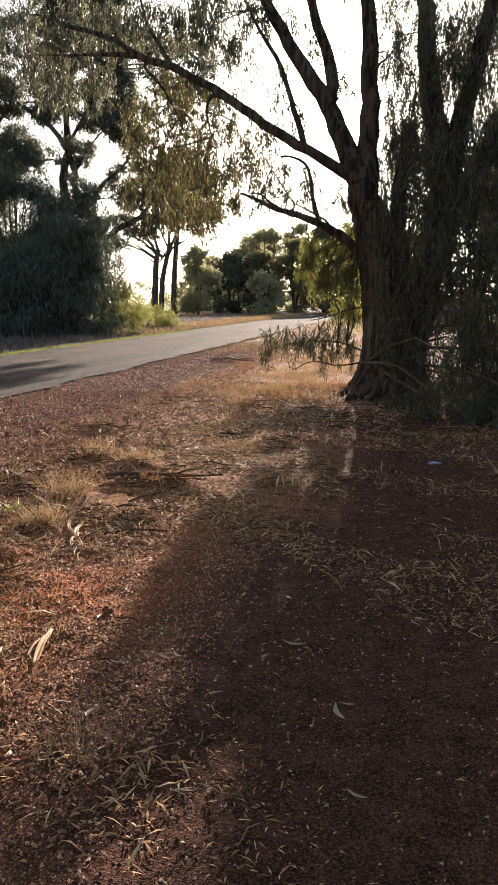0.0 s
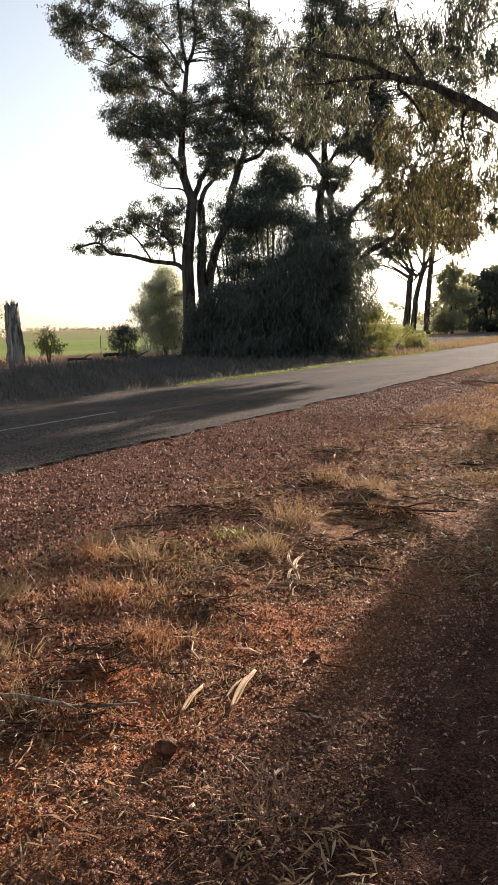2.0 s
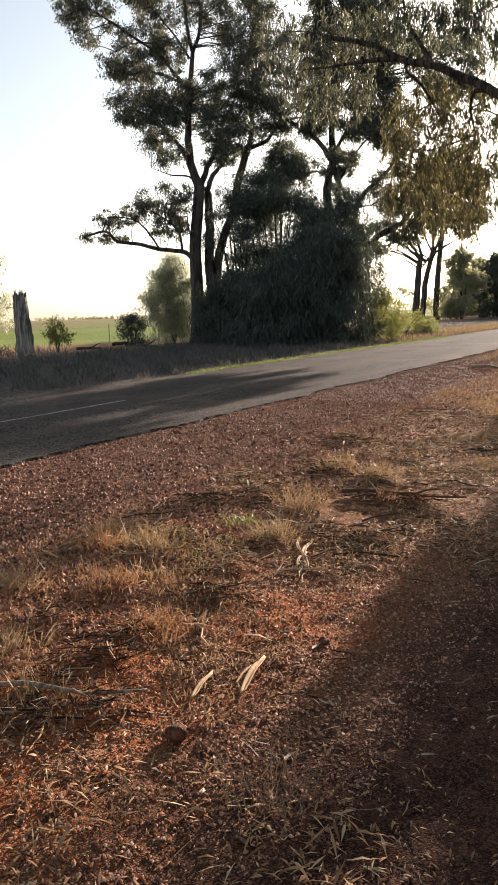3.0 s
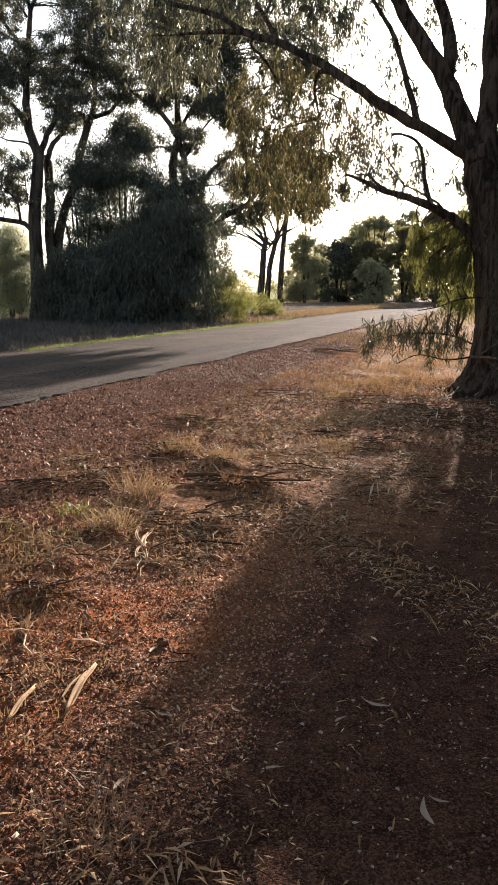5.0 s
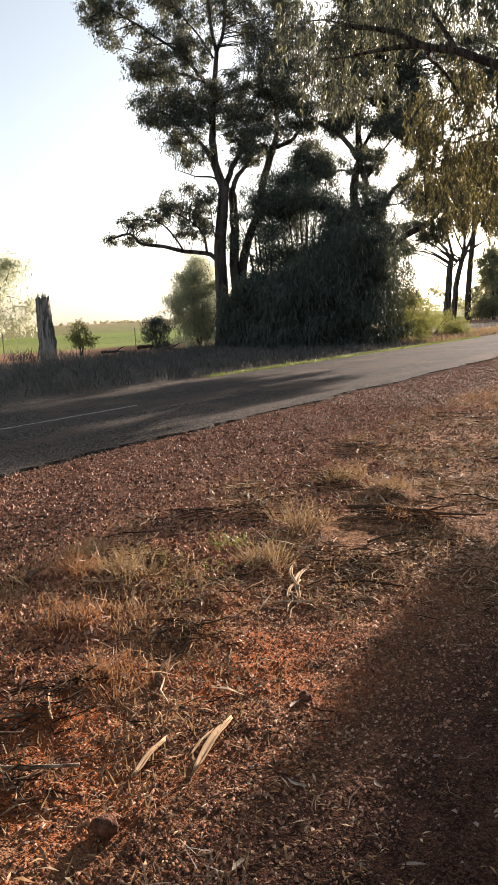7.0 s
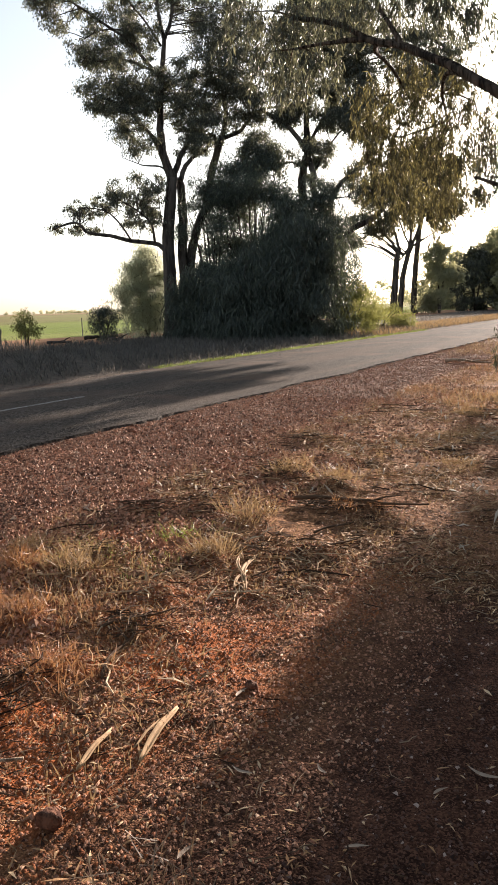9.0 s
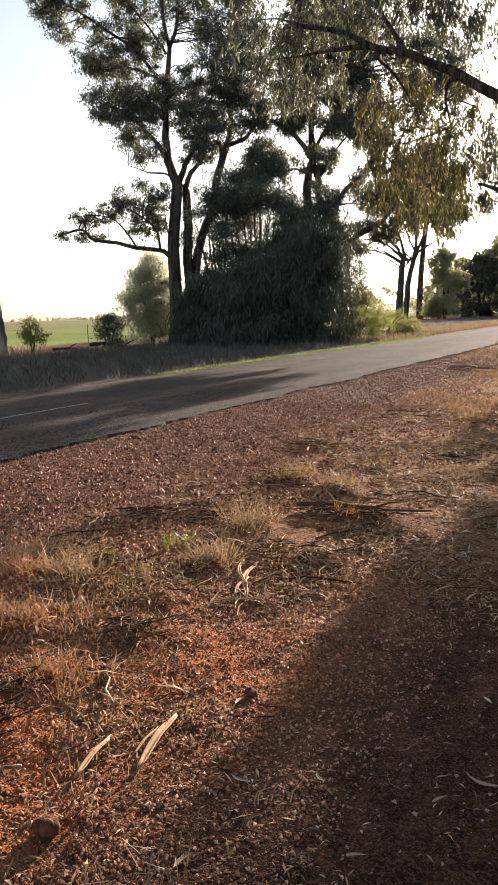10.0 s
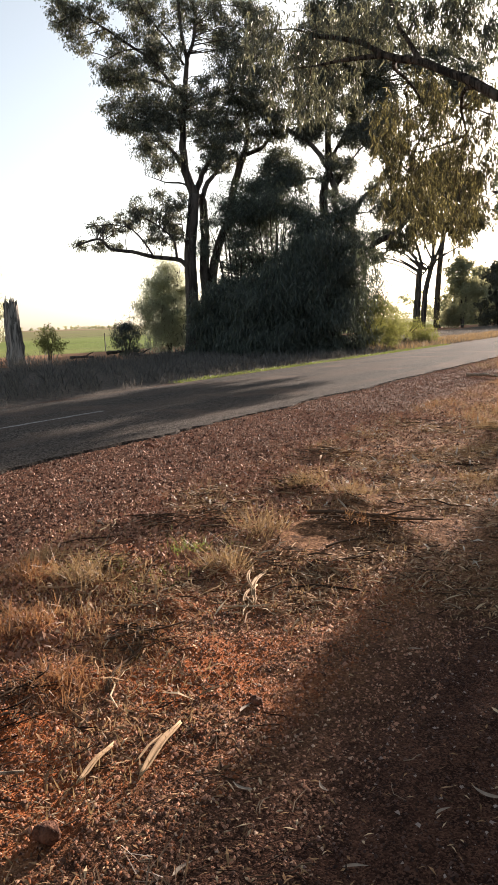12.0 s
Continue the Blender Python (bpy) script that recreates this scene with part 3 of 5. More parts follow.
upper_clumps = [(0.0, 1.0, 5.9, 0.46), (0.3, 1.2, 5.4, 0.52), (0.0, 1.5, 5.0, 0.42), (0.9, 0.5, 5.8, 0.49), (0.8, 0.5, 5.3, 0.44), (1.3, 0.0, 5.1, 0.47), (1.5, 0.0, 5.7, 0.47), (0.0, 1.5, 4.3, 0.42), (0.2, 1.5, 4.5, 0.42), (1.4, -0.2, 4.3, 0.47), (1.1, -0.3, 3.9, 0.46), (2.1, 0.2, 5.2, 0.5), (2.0, 0.0, 4.4, 0.5), (0.45, 0.8, 4.9, 0.5), (0.3, 0.8, 4.2, 0.5), (0.6, 0.2, 4.6, 0.45), (1.7, 0.0, 3.7, 0.5), (2.2, -0.2, 3.6, 0.5), (1.8, 0.2, 6.2, 0.5), (-0.1, 0.7, 5.5, 0.3), (0.5, 0.4, 6.6, 0.4), (0.0, 0.9, 6.6, 0.4), (1.2, 0.2, 6.4, 0.4)]
skirt_clumps = [(0.1, -0.5, 3.3, 0.41), (0.7, -0.8, 3.3, 0.49), (1.2, -1.0, 3.2, 0.52), (0.1, -0.8, 2.4, 0.44), (0.7, -1.0, 2.4, 0.52), (1.3, -1.2, 2.4, 0.52), (0.1, -0.9, 1.6, 0.44), (0.7, -1.0, 1.5, 0.48), (1.3, -1.3, 1.5, 0.51), (0.3, -0.9, 0.9, 0.39), (0.7, -1.1, 0.8, 0.43), (1.2, -1.4, 0.8, 0.5), (1.6, -1.5, 1.0, 0.42), (1.9, -1.0, 3.2, 0.5), (1.9, -1.2, 2.4, 0.5), (2.0, -1.4, 1.6, 0.5)]
low_clumps = [(-1.17, 0.2, 1.2, 0.28), (-1.6, 0.1, 1.1, 0.3), (-2.0, 0.2, 1.05, 0.27), (-0.84, 0.3, 1.26, 0.27), (-1.4, 0.0, 1.0, 0.24), (-0.7, 0.2, 1.0, 0.26), (-1.05, 0.3, 0.9, 0.24)]
beside_clumps = []
for mid, low, high, n in ((-1.34, 2.2, 2.75, 12), (-1.06, 1.85, 2.62, 14), (-0.58, 1.3, 2.75, 17), (-0.74, 2.0, 2.6, 9), (-0.85, 1.2, 2.2, 5)):
    beside_clumps += [(mid + rng.normal() * 0.07, rng.uniform(-0.4, 0.5), z, 0.14) for z in rng.uniform(low, high, n)]
beside_clumps += [(-0.9, 0.1, 2.42, 0.14), (-0.94, 0.0, 2.52, 0.14), (-0.88, 0.2, 2.5, 0.13), (-0.62, 0.1, 2.7, 0.13), (-0.6, 0.0, 2.82, 0.13), (-0.58, 0.2, 2.95, 0.13)]
high_clumps = [(0.5, 0.1, 5.6, 0.42), (0.83, 0, 5.8, 0.42), (1.25, 0.2, 5.9, 0.42), (1.4, -0.3, 5.2, 0.42), (0.8, 0.1, 5.2, 0.4), (1.15, 0.26, 4.9, 0.4), (1.37, -0.4, 4.2, 0.42), (0.57, 0.7, 4.7, 0.34), (0, 0.35, 4.2, 0.32), (-0.17, 0.6, 3.85, 0.27), (0.24, -0.3, 3.4, 0.32), (-0.3, -0.1, 3.25, 0.23), (0.4, -0.3, 3.8, 0.32), (0.86, -0.6, 3.9, 0.38), (1.2, -0.65, 3.5, 0.42), (1.5, -0.3, 3.2, 0.42)]
high_clumps += [(0.6, 0.5, 3.3, 0.36), (0.04, -0.5, 5.5, 0.23), (-0.1, 0.3, 4.7, 0.23), (0.26, -0.35, 5.0, 0.27), (0.2, -0.6, 2.9, 0.29), (0.9, -0.4, 3.05, 0.38), (0.67, 0.3, 6, 0.38), (1.05, 0, 5.4, 0.4), (1.46, 0.1, 4.8, 0.4), (1.5, 0, 3.75, 0.42), (-0.2, -0.3, 2.75, 0.21), (0.33, 0, 4.3, 0.25), (1.1, 0.6, 4.5, 0.36), (1.45, -0.4, 5.6, 0.42), (0.3, -0.6, 2.6, 0.26), (0.4, -0.6, 2.2, 0.26), (0.62, -0.7, 2.75, 0.3), (0.75, -0.7, 2.3, 0.3)]
high_clumps += [(-0.14, 0.1, 3.66, 0.2), (0.0, 0.1, 3.0, 0.2), (0.39, 0.1, 3.64, 0.28), (0.58, 0.1, 3.12, 0.3), (0.3, 0.1, 2.8, 0.26), (0.69, 0.1, 2.51, 0.3), (0.25, 0.2, 4.0, 0.26), (0.5, 0.2, 4.2, 0.28), (0.9, 0.2, 1.85, 0.3), (1.1, 0.2, 1.75, 0.3), (0.65, 0.2, 1.85, 0.26), (0.45, 0.1, 3.35, 0.28)]
# clumps beside the trunk; far-right ones, out of view, added for shade
side_clumps = [(2.6, -0.6, 3.4, 0.6), (2.6, -1.0, 2.6, 0.6), (2.5, -1.3, 1.7, 0.6), (2.4, -1.6, 0.9, 0.5), (1.8, -1.9, 0.7, 0.45), (3.3, -0.5, 4.2, 0.6), (3.3, -0.8, 3.2, 0.6), (3.2, -1.2, 2.2, 0.6), (1.7, -0.4, 4.2, 0.5), (2.3, -0.3, 4.8, 0.5), (2.8, 0.0, 5.6, 0.6), (0.6, -0.5, 3.9, 0.45), (0.4, 0.6, 4.0, 0.45), (3.9, -0.6, 2.4, 0.6), (3.9, -0.8, 1.2, 0.5), (3.1, -1.6, 0.8, 0.5), (0.9, -2.0, 0.5, 0.3), (1.5, -2.3, 0.45, 0.3), (0.3, -1.6, 0.45, 0.26), (0.6, -2.6, 0.4, 0.3), (1.2, -3.0, 0.4, 0.32), (1.7, -3.4, 0.45, 0.34)]
# upper crown, mostly out of view, added to cut sky light below
canopy = np.stack([rng.uniform(-6.5, 5, 70), rng.uniform(-7, 5, 70), rng.uniform(7.6, 10.5, 70), rng.uniform(0.6, 1.1, 70)], 1)
weep, weep_lines = strand_leaves([(x, y, z, r * 1.25) for x, y, z, r in back_clumps], 19, 0.55, 0.14, 0.024)
arm, arm_lines = strand_leaves([(x, y, z, r * 1.15) for x, y, z, r in arm_clumps], 26, 0.5, 0.14, 0.024)
tagged(mesh_object("crown", *joined([arm, puff_leaves(arm_clumps, 520, 0.13, 0.028, 0.8)]), GUM_LEAF, big), "drooping leaves at the end of the long limb")
mesh_object("crown", *joined([weep, puff_leaves(back_clumps, 760, 0.13, 0.03, 0.8)]), NEAR_LEAF, big)
inner, inner_lines = strand_leaves(inner_clumps, 13, 0.42, 0.12, 0.02)
tagged(mesh_object("crown", *inner, GUM_LEAF, big), "sparse leaf sprays on the inner limbs")
airy, airy_lines = strand_leaves(upper_clumps, 40, 0.5, 0.1, 0.013)
tagged(mesh_object("crown", *joined([airy, puff_leaves([c for c in upper_clumps if c[0] > 1.0], 620, 0.1, 0.016, 0.9)]), GUM_LEAF, big), "thin hanging leaf sprays among the limbs")
mesh_object("crown", *puff_leaves(canopy, 430, 0.16, 0.04, 0.8), GUM_LEAF, big)
# leaf clumps overhead, never in view, added to keep sky light off the path
sky_screen = np.concatenate([np.stack([rng.uniform(-2.6, 6, 60), rng.uniform(-15, -8, 60), rng.uniform(6.6, 9.5, 60), rng.uniform(0.8, 1.2, 60)], 1), np.stack([rng.uniform(-1.5, 7, 70), rng.uniform(-18, -8, 70), rng.uniform(5.6, 8.5, 70), rng.uniform(0.8, 1.3, 70)], 1)])
tagged(mesh_object("crown", *puff_leaves(sky_screen, 150, 0.3, 0.09, 0.8), GUM_LEAF, big), "unseen leaf canopy added over the path to block sky light")
skirt, skirt_lines = strand_leaves([c for c in skirt_clumps + side_clumps if c[0] > 1.15], 60, 0.6, 0.13, 0.015)
thin, thin_lines = strand_leaves([c for c in skirt_clumps + side_clumps if c[0] <= 1.15], 30, 0.7, 0.13, 0.014)
skirt, skirt_lines = joined([skirt, thin]), skirt_lines + thin_lines
skirt_fill = [c for c in skirt_clumps + side_clumps if c[0] > 1.2 and c[2] > 1.2] + [(1.5, 0.1, 3.4, 0.5), (1.8, -0.2, 2.9, 0.5), (1.6, 0.3, 4.0, 0.5)]
tagged(mesh_object("skirt", *joined([skirt, puff_leaves(skirt_fill, 800, 0.12, 0.022, 0.9)]), DARK_LEAF, big), "dark drooping foliage over the trunk")
hang, hang_lines = strand_leaves(high_clumps, 24, 0.5, 0.13, 0.014)
tagged(mesh_object("crown", *hang, DARK_LEAF, big), "dark weeping leaf curtains between the limbs")
droop, droop_lines = strand_leaves(low_clumps, 22, 0.36, 0.12, 0.016)
tagged(mesh_object("low_bough", *droop, DARK_LEAF, big), "low drooping leafy bough")
spray, spray_lines = strand_leaves(beside_clumps, 26, 0.24, 0.085, 0.011, 26, 0.08)
tagged(mesh_object("spray", *spray, BUSH_LEAF, big), "fine olive-green sprays beside the trunk")
all_clumps = arm_clumps + back_clumps + inner_clumps + upper_clumps + skirt_clumps + low_clumps + beside_clumps + side_clumps + high_clumps
tagged(mesh_object("twig_mass", *joined(reach(big_lines, all_clumps, 0.02) + weep_lines + airy_lines + inner_lines + arm_lines + skirt_lines + spray_lines + droop_lines + hang_lines), BARK_THIN, big), kind="stuff")


# ---- trees across the road ----
def crown_fill(n, x0, x1, y0, y1, z0, z1, r0, r1):
    """More leaf clumps at random inside a crown."""
    return [tuple(c) for c in np.stack([rng.uniform(x0, x1, n), rng.uniform(y0, y1, n), rng.uniform(z0, z1, n), rng.uniform(r0, r1, n)], 1)]


def gum_tree(at, limbs, clumps, label, density=1300, leaf=(0.21, 0.06), material=GUM_LEAF, bark=BARK_GREY, droop=0.6, thick=0.05, loose=0.45):
    tree = tree_thing("gum_tree", at, label)
    lines = trunk_and_limbs(tree, limbs, bark, 12, 1.3, 0.05)
    tagged(mesh_object("twig_mass", *joined(reach(lines, clumps, thick)), bark, tree), kind="stuff")
    mesh_object("crown", *puff_leaves(clumps, density, leaf[0], leaf[1], droop, 7, loose), material, tree)
    return tree


def fanned(rows, right):
    """Limbs drawn across and up, each with its depth behind the trunk at foot and tip, as lines in space."""
    back = np.array((-right[1], right[0], 0.0))
    out = []
    for r0, r1, d0, d1, pts in rows:
        depth = np.linspace(d0, d1, len(pts))
        out.append((r0, r1, [tuple(a * np.array((right[0], right[1], 0.0)) + (0, 0, z) + back * d) for (a, z), d in zip(pts, depth)]))
    return out


def leaf_masses(rows, right, deep, r0, r1, lift=1.0):
    """Leaf clumps spread through rounded masses, each given by its place across and up, its half sizes and how many clumps it holds."""
    back = np.array((-right[1], right[0], 0.0))
    side = np.array((right[0], right[1], 0.0))
    out = []
    for a, z, w, h, n in rows:
        p = ball_points(int(n * 2.6), 1.0, 0.3)
        middle = rng.uniform(-0.5, 0.5) * deep
        for q in p:
            c = side * (a + q[0] * w) + back * (middle + q[1] * min(w, deep)) + np.array((0, 0, z + q[2] * h * lift))
            out.append((*c, rng.uniform(r0, r1) * (0.7 if h < 0.6 else 1.0)))
    return out


TWIN_0 = [
    (0.36, 0.27, 0, 0, [(-0.35, -0.13), (-0.29, 1.95), (-0.28, 3.7), (-0.29, 5.15), (-0.1, 6.86), (0.07, 8.13)]),
    (0.24, 0.1, 0, -0.3, [(0.06, 7.99), (-0.32, 9.25), (-0.42, 10.43), (-0.3, 11.98), (-0.15, 13.44), (-0.02, 14.63)]),
    (0.1, 0.03, -0.3, -0.8, [(-0.02, 14.55), (-0.25, 15.78), (-0.33, 17.04), (-0.45, 18.28), (-0.34, 19.5)]),
    (0.1, 0.03, -0.3, 0.4, [(-0.02, 14.55), (0.32, 15.39), (0.47, 16.44), (0.35, 17.55), (0.58, 19.17), (0.79, 20.27)]),
    (0.16, 0.06, 0, 0.7, [(0.15, 8.13), (0.48, 9.08), (0.92, 9.83), (1.53, 10.53), (1.8, 11.32)]),
    (0.14, 0.05, 0, 1, [(0.47, 7.98), (0.76, 8.72), (1.31, 9.29), (1.89, 9.61), (2.17, 10.45)]),
]
TWIN_1 = [
    (0.13, 0.04, 0, -0.8, [(-0.01, 8.55), (-0.33, 9.04), (-0.75, 9.96), (-1.43, 10.66), (-2.1, 11.35), (-2.83, 11.71), (-3.46, 11.84)]),
    (0.06, 0.01, 0, -0.5, [(-0.13, 8.41), (-0.58, 8.66), (-1.3, 8.68), (-1.86, 8.86), (-2.33, 9.01)]),
    (0.29, 0.2, 0.7, 0.6, [(0.38, -0.12), (0.43, 1.93), (0.45, 4.31), (0.49, 6.06), (0.48, 7.44), (0.39, 8.22)]),
    (0.26, 0.17, 0.8, 1.2, [(0.64, 1.93), (0.84, 4.01), (1.16, 5.49), (1.79, 7.09), (2.21, 8.84), (2.74, 10.34)]),
    (0.14, 0.05, 1.2, 1.6, [(2.74, 10.28), (2.96, 11.4), (2.84, 12.44), (2.74, 13.87), (3.09, 15.56), (3.32, 17.24), (3.26, 19.17)]),
    (0.12, 0.04, 1.2, 2, [(2.68, 10.2), (3.6, 10.56), (4.3, 11.31), (5.09, 11.78), (6.03, 11.93)]),
]
TWIN_2 = [
    (0.11, 0.04, 1.2, 0.6, [(2.48, 9.57), (2.29, 10.34), (1.63, 10.32), (0.96, 10.93), (0.57, 11.4)]),
    (0.13, 0.04, 0, -1, [(-0.26, 4.28), (-0.8, 4.83), (-2.13, 5.03), (-3.18, 5.3), (-4.22, 5.45), (-4.75, 5.93), (-5.39, 5.82), (-5.83, 5.65)]),
    (0.07, 0.02, -0.3, -0.9, [(-0.96, 4.91), (-1.09, 5.84), (-1.75, 6.49), (-2.58, 6.99), (-2.89, 7.47)]),
    (0.05, 0.01, -0.5, -1.3, [(-2.11, 5.01), (-2.64, 5.85), (-3.23, 6.41), (-4.06, 6.6), (-4.75, 6.55), (-5.42, 6.65)]),
    (0.05, 0.01, 0, 0.2, [(-0.27, 4.86), (-0.55, 5.88), (-0.66, 6.89), (-0.71, 7.7)]),
    (0.1, 0.03, -0.2, -1.4, [(-0.23, 12.86), (-0.88, 13.41), (-1.7, 14.37), (-3.11, 15.26), (-4.1, 15.88), (-5.13, 16.33), (-5.99, 15.88)]),
]
TWIN_3 = [
    (0.08, 0.02, -0.2, -0.6, [(-0.4, 12.97), (-1.23, 13.39), (-2.28, 13.64), (-3.18, 13.49), (-3.86, 13.6)]),
    (0.06, 0.02, -0.4, -1, [(-1.21, 13.81), (-1.44, 14.57), (-2.2, 14.87), (-3.13, 14.75), (-3.77, 14.38)]),
    (0.06, 0.02, -0.3, -1, [(-0.18, 14.23), (-0.86, 15.24), (-1.51, 15.98), (-2.1, 16.69), (-2.63, 17.91)]),
    (0.06, 0.02, -0.2, 0.4, [(-0.37, 11.02), (-0.8, 11.61), (-1.3, 12.2), (-1.71, 12.73), (-2.14, 12.83)]),
    (0.07, 0.02, 0.2, 0.8, [(-0.27, 12.21), (0.45, 12.8), (1.18, 13.06), (1.93, 13.43)]),
]
TWIN_MASS = [(-4.86, 16.76, 1.84, 1.02, 13), (-5.36, 15.5, 0.89, 0.29, 3), (-1.91, 17.31, 1.9, 1.14, 13), (1.74, 16.96, 1.9, 1.52, 22), (-3.4, 14.31, 1.46, 0.7, 12), (-1.17, 14.98, 1.14, 0.83, 9), (3.08, 14.55, 1.97, 1.9, 32), (-3.01, 12.03, 1.08, 0.7, 9), (-1.28, 12.58, 1.4, 0.89, 11), (0.78, 12.36, 1.46, 1.02, 12), (-1.6, 10.48, 1.02, 1.14, 12), (1.29, 10.4, 1.2, 0.9, 13), (3.54, 12.15, 1.97, 1.08, 24), (-0.15, 19.2, 3.49, 1.27, 14)]
TWIN_LOW = [(-1.95, 7.35, 1.75, 0.85, 19), (-4.2, 6.73, 1.4, 0.5, 14), (-1.56, 6.18, 1.14, 0.63, 12), (-5.89, 5.8, 0.38, 0.22, 3), (-4.62, 5.71, 0.83, 0.22, 5), (-0.77, 7.72, 0.51, 0.51, 4)]
FORK_0 = [
    (0.4, 0.26, 0, 0, [(1.62, -0.42), (1.55, 1.69), (1.44, 3.47), (1.33, 4.65), (1.19, 5.59), (0.9, 6.35)]),
    (0.22, 0.08, 0, -0.3, [(0.9, 6.26), (0.44, 6.86), (0.21, 7.41), (0.19, 8.29), (-0.12, 9.29), (-0.86, 10.39), (-1.79, 11.04), (-2.45, 11.49)]),
    (0.32, 0.14, 0.6, 0.6, [(-0.13, -0.34), (-0.22, 2.35), (-0.31, 4.46), (-0.26, 5.94), (-0.36, 7.41), (-0.31, 8.57), (-0.06, 9.54), (-0.1, 10.85), (0.03, 12.26)]),
    (0.22, 0.08, 0, 1, [(1.36, 3.92), (1.79, 4.88), (2.33, 5.46), (3.05, 5.82), (3.6, 6.2), (4.2, 6.95), (4.81, 7.67)]),
    (0.08, 0.03, 0, 0.4, [(1.71, 4.17), (2.14, 4.69), (2.68, 4.91), (3.22, 5.19)]),
]
FORK_1 = [
    (0.15, 0.06, 0, 0.6, [(1.02, 6.17), (1.27, 7.22), (1.75, 7.84), (2.4, 8.35), (2.94, 8.97), (3.39, 10.11)]),
    (0.07, 0.03, 0.2, -0.4, [(0.44, 6.86), (0.85, 6.93), (1.32, 6.94), (1.86, 6.95)]),
    (0.1, 0.03, 0.6, 1.2, [(0, 9.71), (0.61, 10.85), (1.27, 11.84), (1.96, 12.55), (2.35, 13.69)]),
    (0.1, 0.03, 0.6, 0, [(-0.04, 11.14), (-0.7, 12.27), (-0.83, 13.35), (-0.51, 14.67), (-0.77, 16.27)]),
    (0.1, 0.03, 0.6, 1, [(0.03, 11.98), (0.34, 13.39), (1.09, 14.49), (1.54, 16.15), (1.84, 17.8)]),
    (0.06, 0.02, 0.6, -0.3, [(-0.25, 8.57), (-0.9, 8.89), (-1.63, 8.76), (-2.3, 8.92)]),
    (0.06, 0.02, 0.6, 0, [(-0.26, 5.94), (-0.59, 6.05), (-1.06, 6.38), (-1.16, 7.38), (-1.32, 8.23)]),
]
FORK_2 = [
    (0.08, 0.03, 0, 0.5, [(0.19, 8.16), (0.64, 8.96), (1.03, 9.59), (1.71, 10.37), (2.36, 10.99)]),
    (0.1, 0.04, 0.6, 2, [(1.53, 16.05), (2.98, 15.25), (4.46, 15.26), (6.24, 14.98), (7.75, 14.15)]),
]
FORK_MASS = [(-0.54, 12.98, 1.14, 1.9, 22), (0.36, 15.65, 2.22, 1.9, 32), (2.35, 14.99, 1.9, 1.75, 15), (5.73, 14.1, 2.7, 1.14, 15), (2.05, 12.28, 1.59, 1.27, 19), (-1.29, 11.21, 0.7, 0.76, 5), (3.34, 10.69, 1.08, 1.27, 9), (3.19, 7.74, 1.27, 1.14, 9), (-2.66, 9.44, 1.08, 0.89, 13), (1.52, 17.05, 2.86, 1.59, 16), (6.02, 12.6, 1.9, 1.27, 10), (1.47, 10.78, 1.4, 0.7, 6), (2.25, 4.76, 0.57, 0.29, 2), (0.29, 9.58, 1.14, 0.83, 5)]
def limb_tufts(limbs, n, spread, r0, r1):
    """Small leaf tufts that follow the outer part of each thin limb."""
    out = []
    for thick, _, pts in limbs:
        if thick > 0.2:
            continue
        line = curve_points(pts, 4)
        for i in rng.integers(int(len(line) * 0.35), len(line), n):
            c = line[i] + rng.normal(size=3) * spread * (1, 1, 0.7)
            out.append((*c, rng.uniform(r0, r1)))
    return out


TWIN_RIGHT, FORK_RIGHT = (0.839, 0.544), (0.917, 0.399)
twin_limbs, fork_limbs = fanned(TWIN_0 + TWIN_1 + TWIN_2 + TWIN_3, TWIN_RIGHT), fanned(FORK_0 + FORK_1 + FORK_2, FORK_RIGHT)
gum_tree((-23.4, 36.4, 0), twin_limbs, limb_tufts([q for q in twin_limbs if q[2][-1][2] > 9.5], 7, 0.5, 0.28, 0.5) + leaf_masses(TWIN_MASS, TWIN_RIGHT, 1.5, 0.24, 0.56, 1.3) + leaf_masses(TWIN_LOW, TWIN_RIGHT, 0.9, 0.2, 0.34),
    "tall twin-stemmed gum tree with dark rounded leaf clumps", 1150, (0.165, 0.054), thick=0.024, loose=0.4)
second_gum = gum_tree((-17.6, 40.5, 0), fork_limbs, limb_tufts([q for q in fork_limbs if q[2][-1][2] > 8.5], 8, 0.5, 0.28, 0.5) + leaf_masses(FORK_MASS, FORK_RIGHT, 1.6, 0.26, 0.6, 1.2),
    "forked gum tree with a low bough behind dark shrubs", 1550, (0.165, 0.054), thick=0.024, loose=0.45)


over_road = [(5.5, -1.0, 7.0, 0.7), (6.2, -3.0, 6.6, 0.7), (6.8, -5.0, 6.2, 0.7), (7.4, -7.0, 6.0, 0.7), (7.8, -9.0, 6.5, 0.7), (7.0, -6.0, 7.5, 0.8), (6.4, -4.0, 8.0, 0.8), (7.6, -9.5, 5.0, 0.6), (8.2, -8.0, 7.5, 0.8), (6.0, -2.0, 5.6, 0.5), (8.6, -10.0, 7.0, 0.7), (5.2, -4.0, 5.2, 0.6), (6.2, -7.0, 4.8, 0.6), (8.4, -6.0, 8.4, 0.8)]
over_road += crown_fill(16, 4.5, 8.4, -5, 3, 5.8, 8.6, 0.5, 0.8) + crown_fill(14, 6.8, 9.8, -7, 0, 5.4, 7.6, 0.4, 0.7)
bough_line, bough_r = limb_line([(4.6, 2.0, 7.2), (6.0, -1.5, 7.6), (6.9, -5.0, 7.3), (7.8, -8.5, 7.2)], 0.1, 0.03)
mesh_object("limb", *tube(bough_line, bough_r, 7, 0.05), BARK_GREY, second_gum, True)
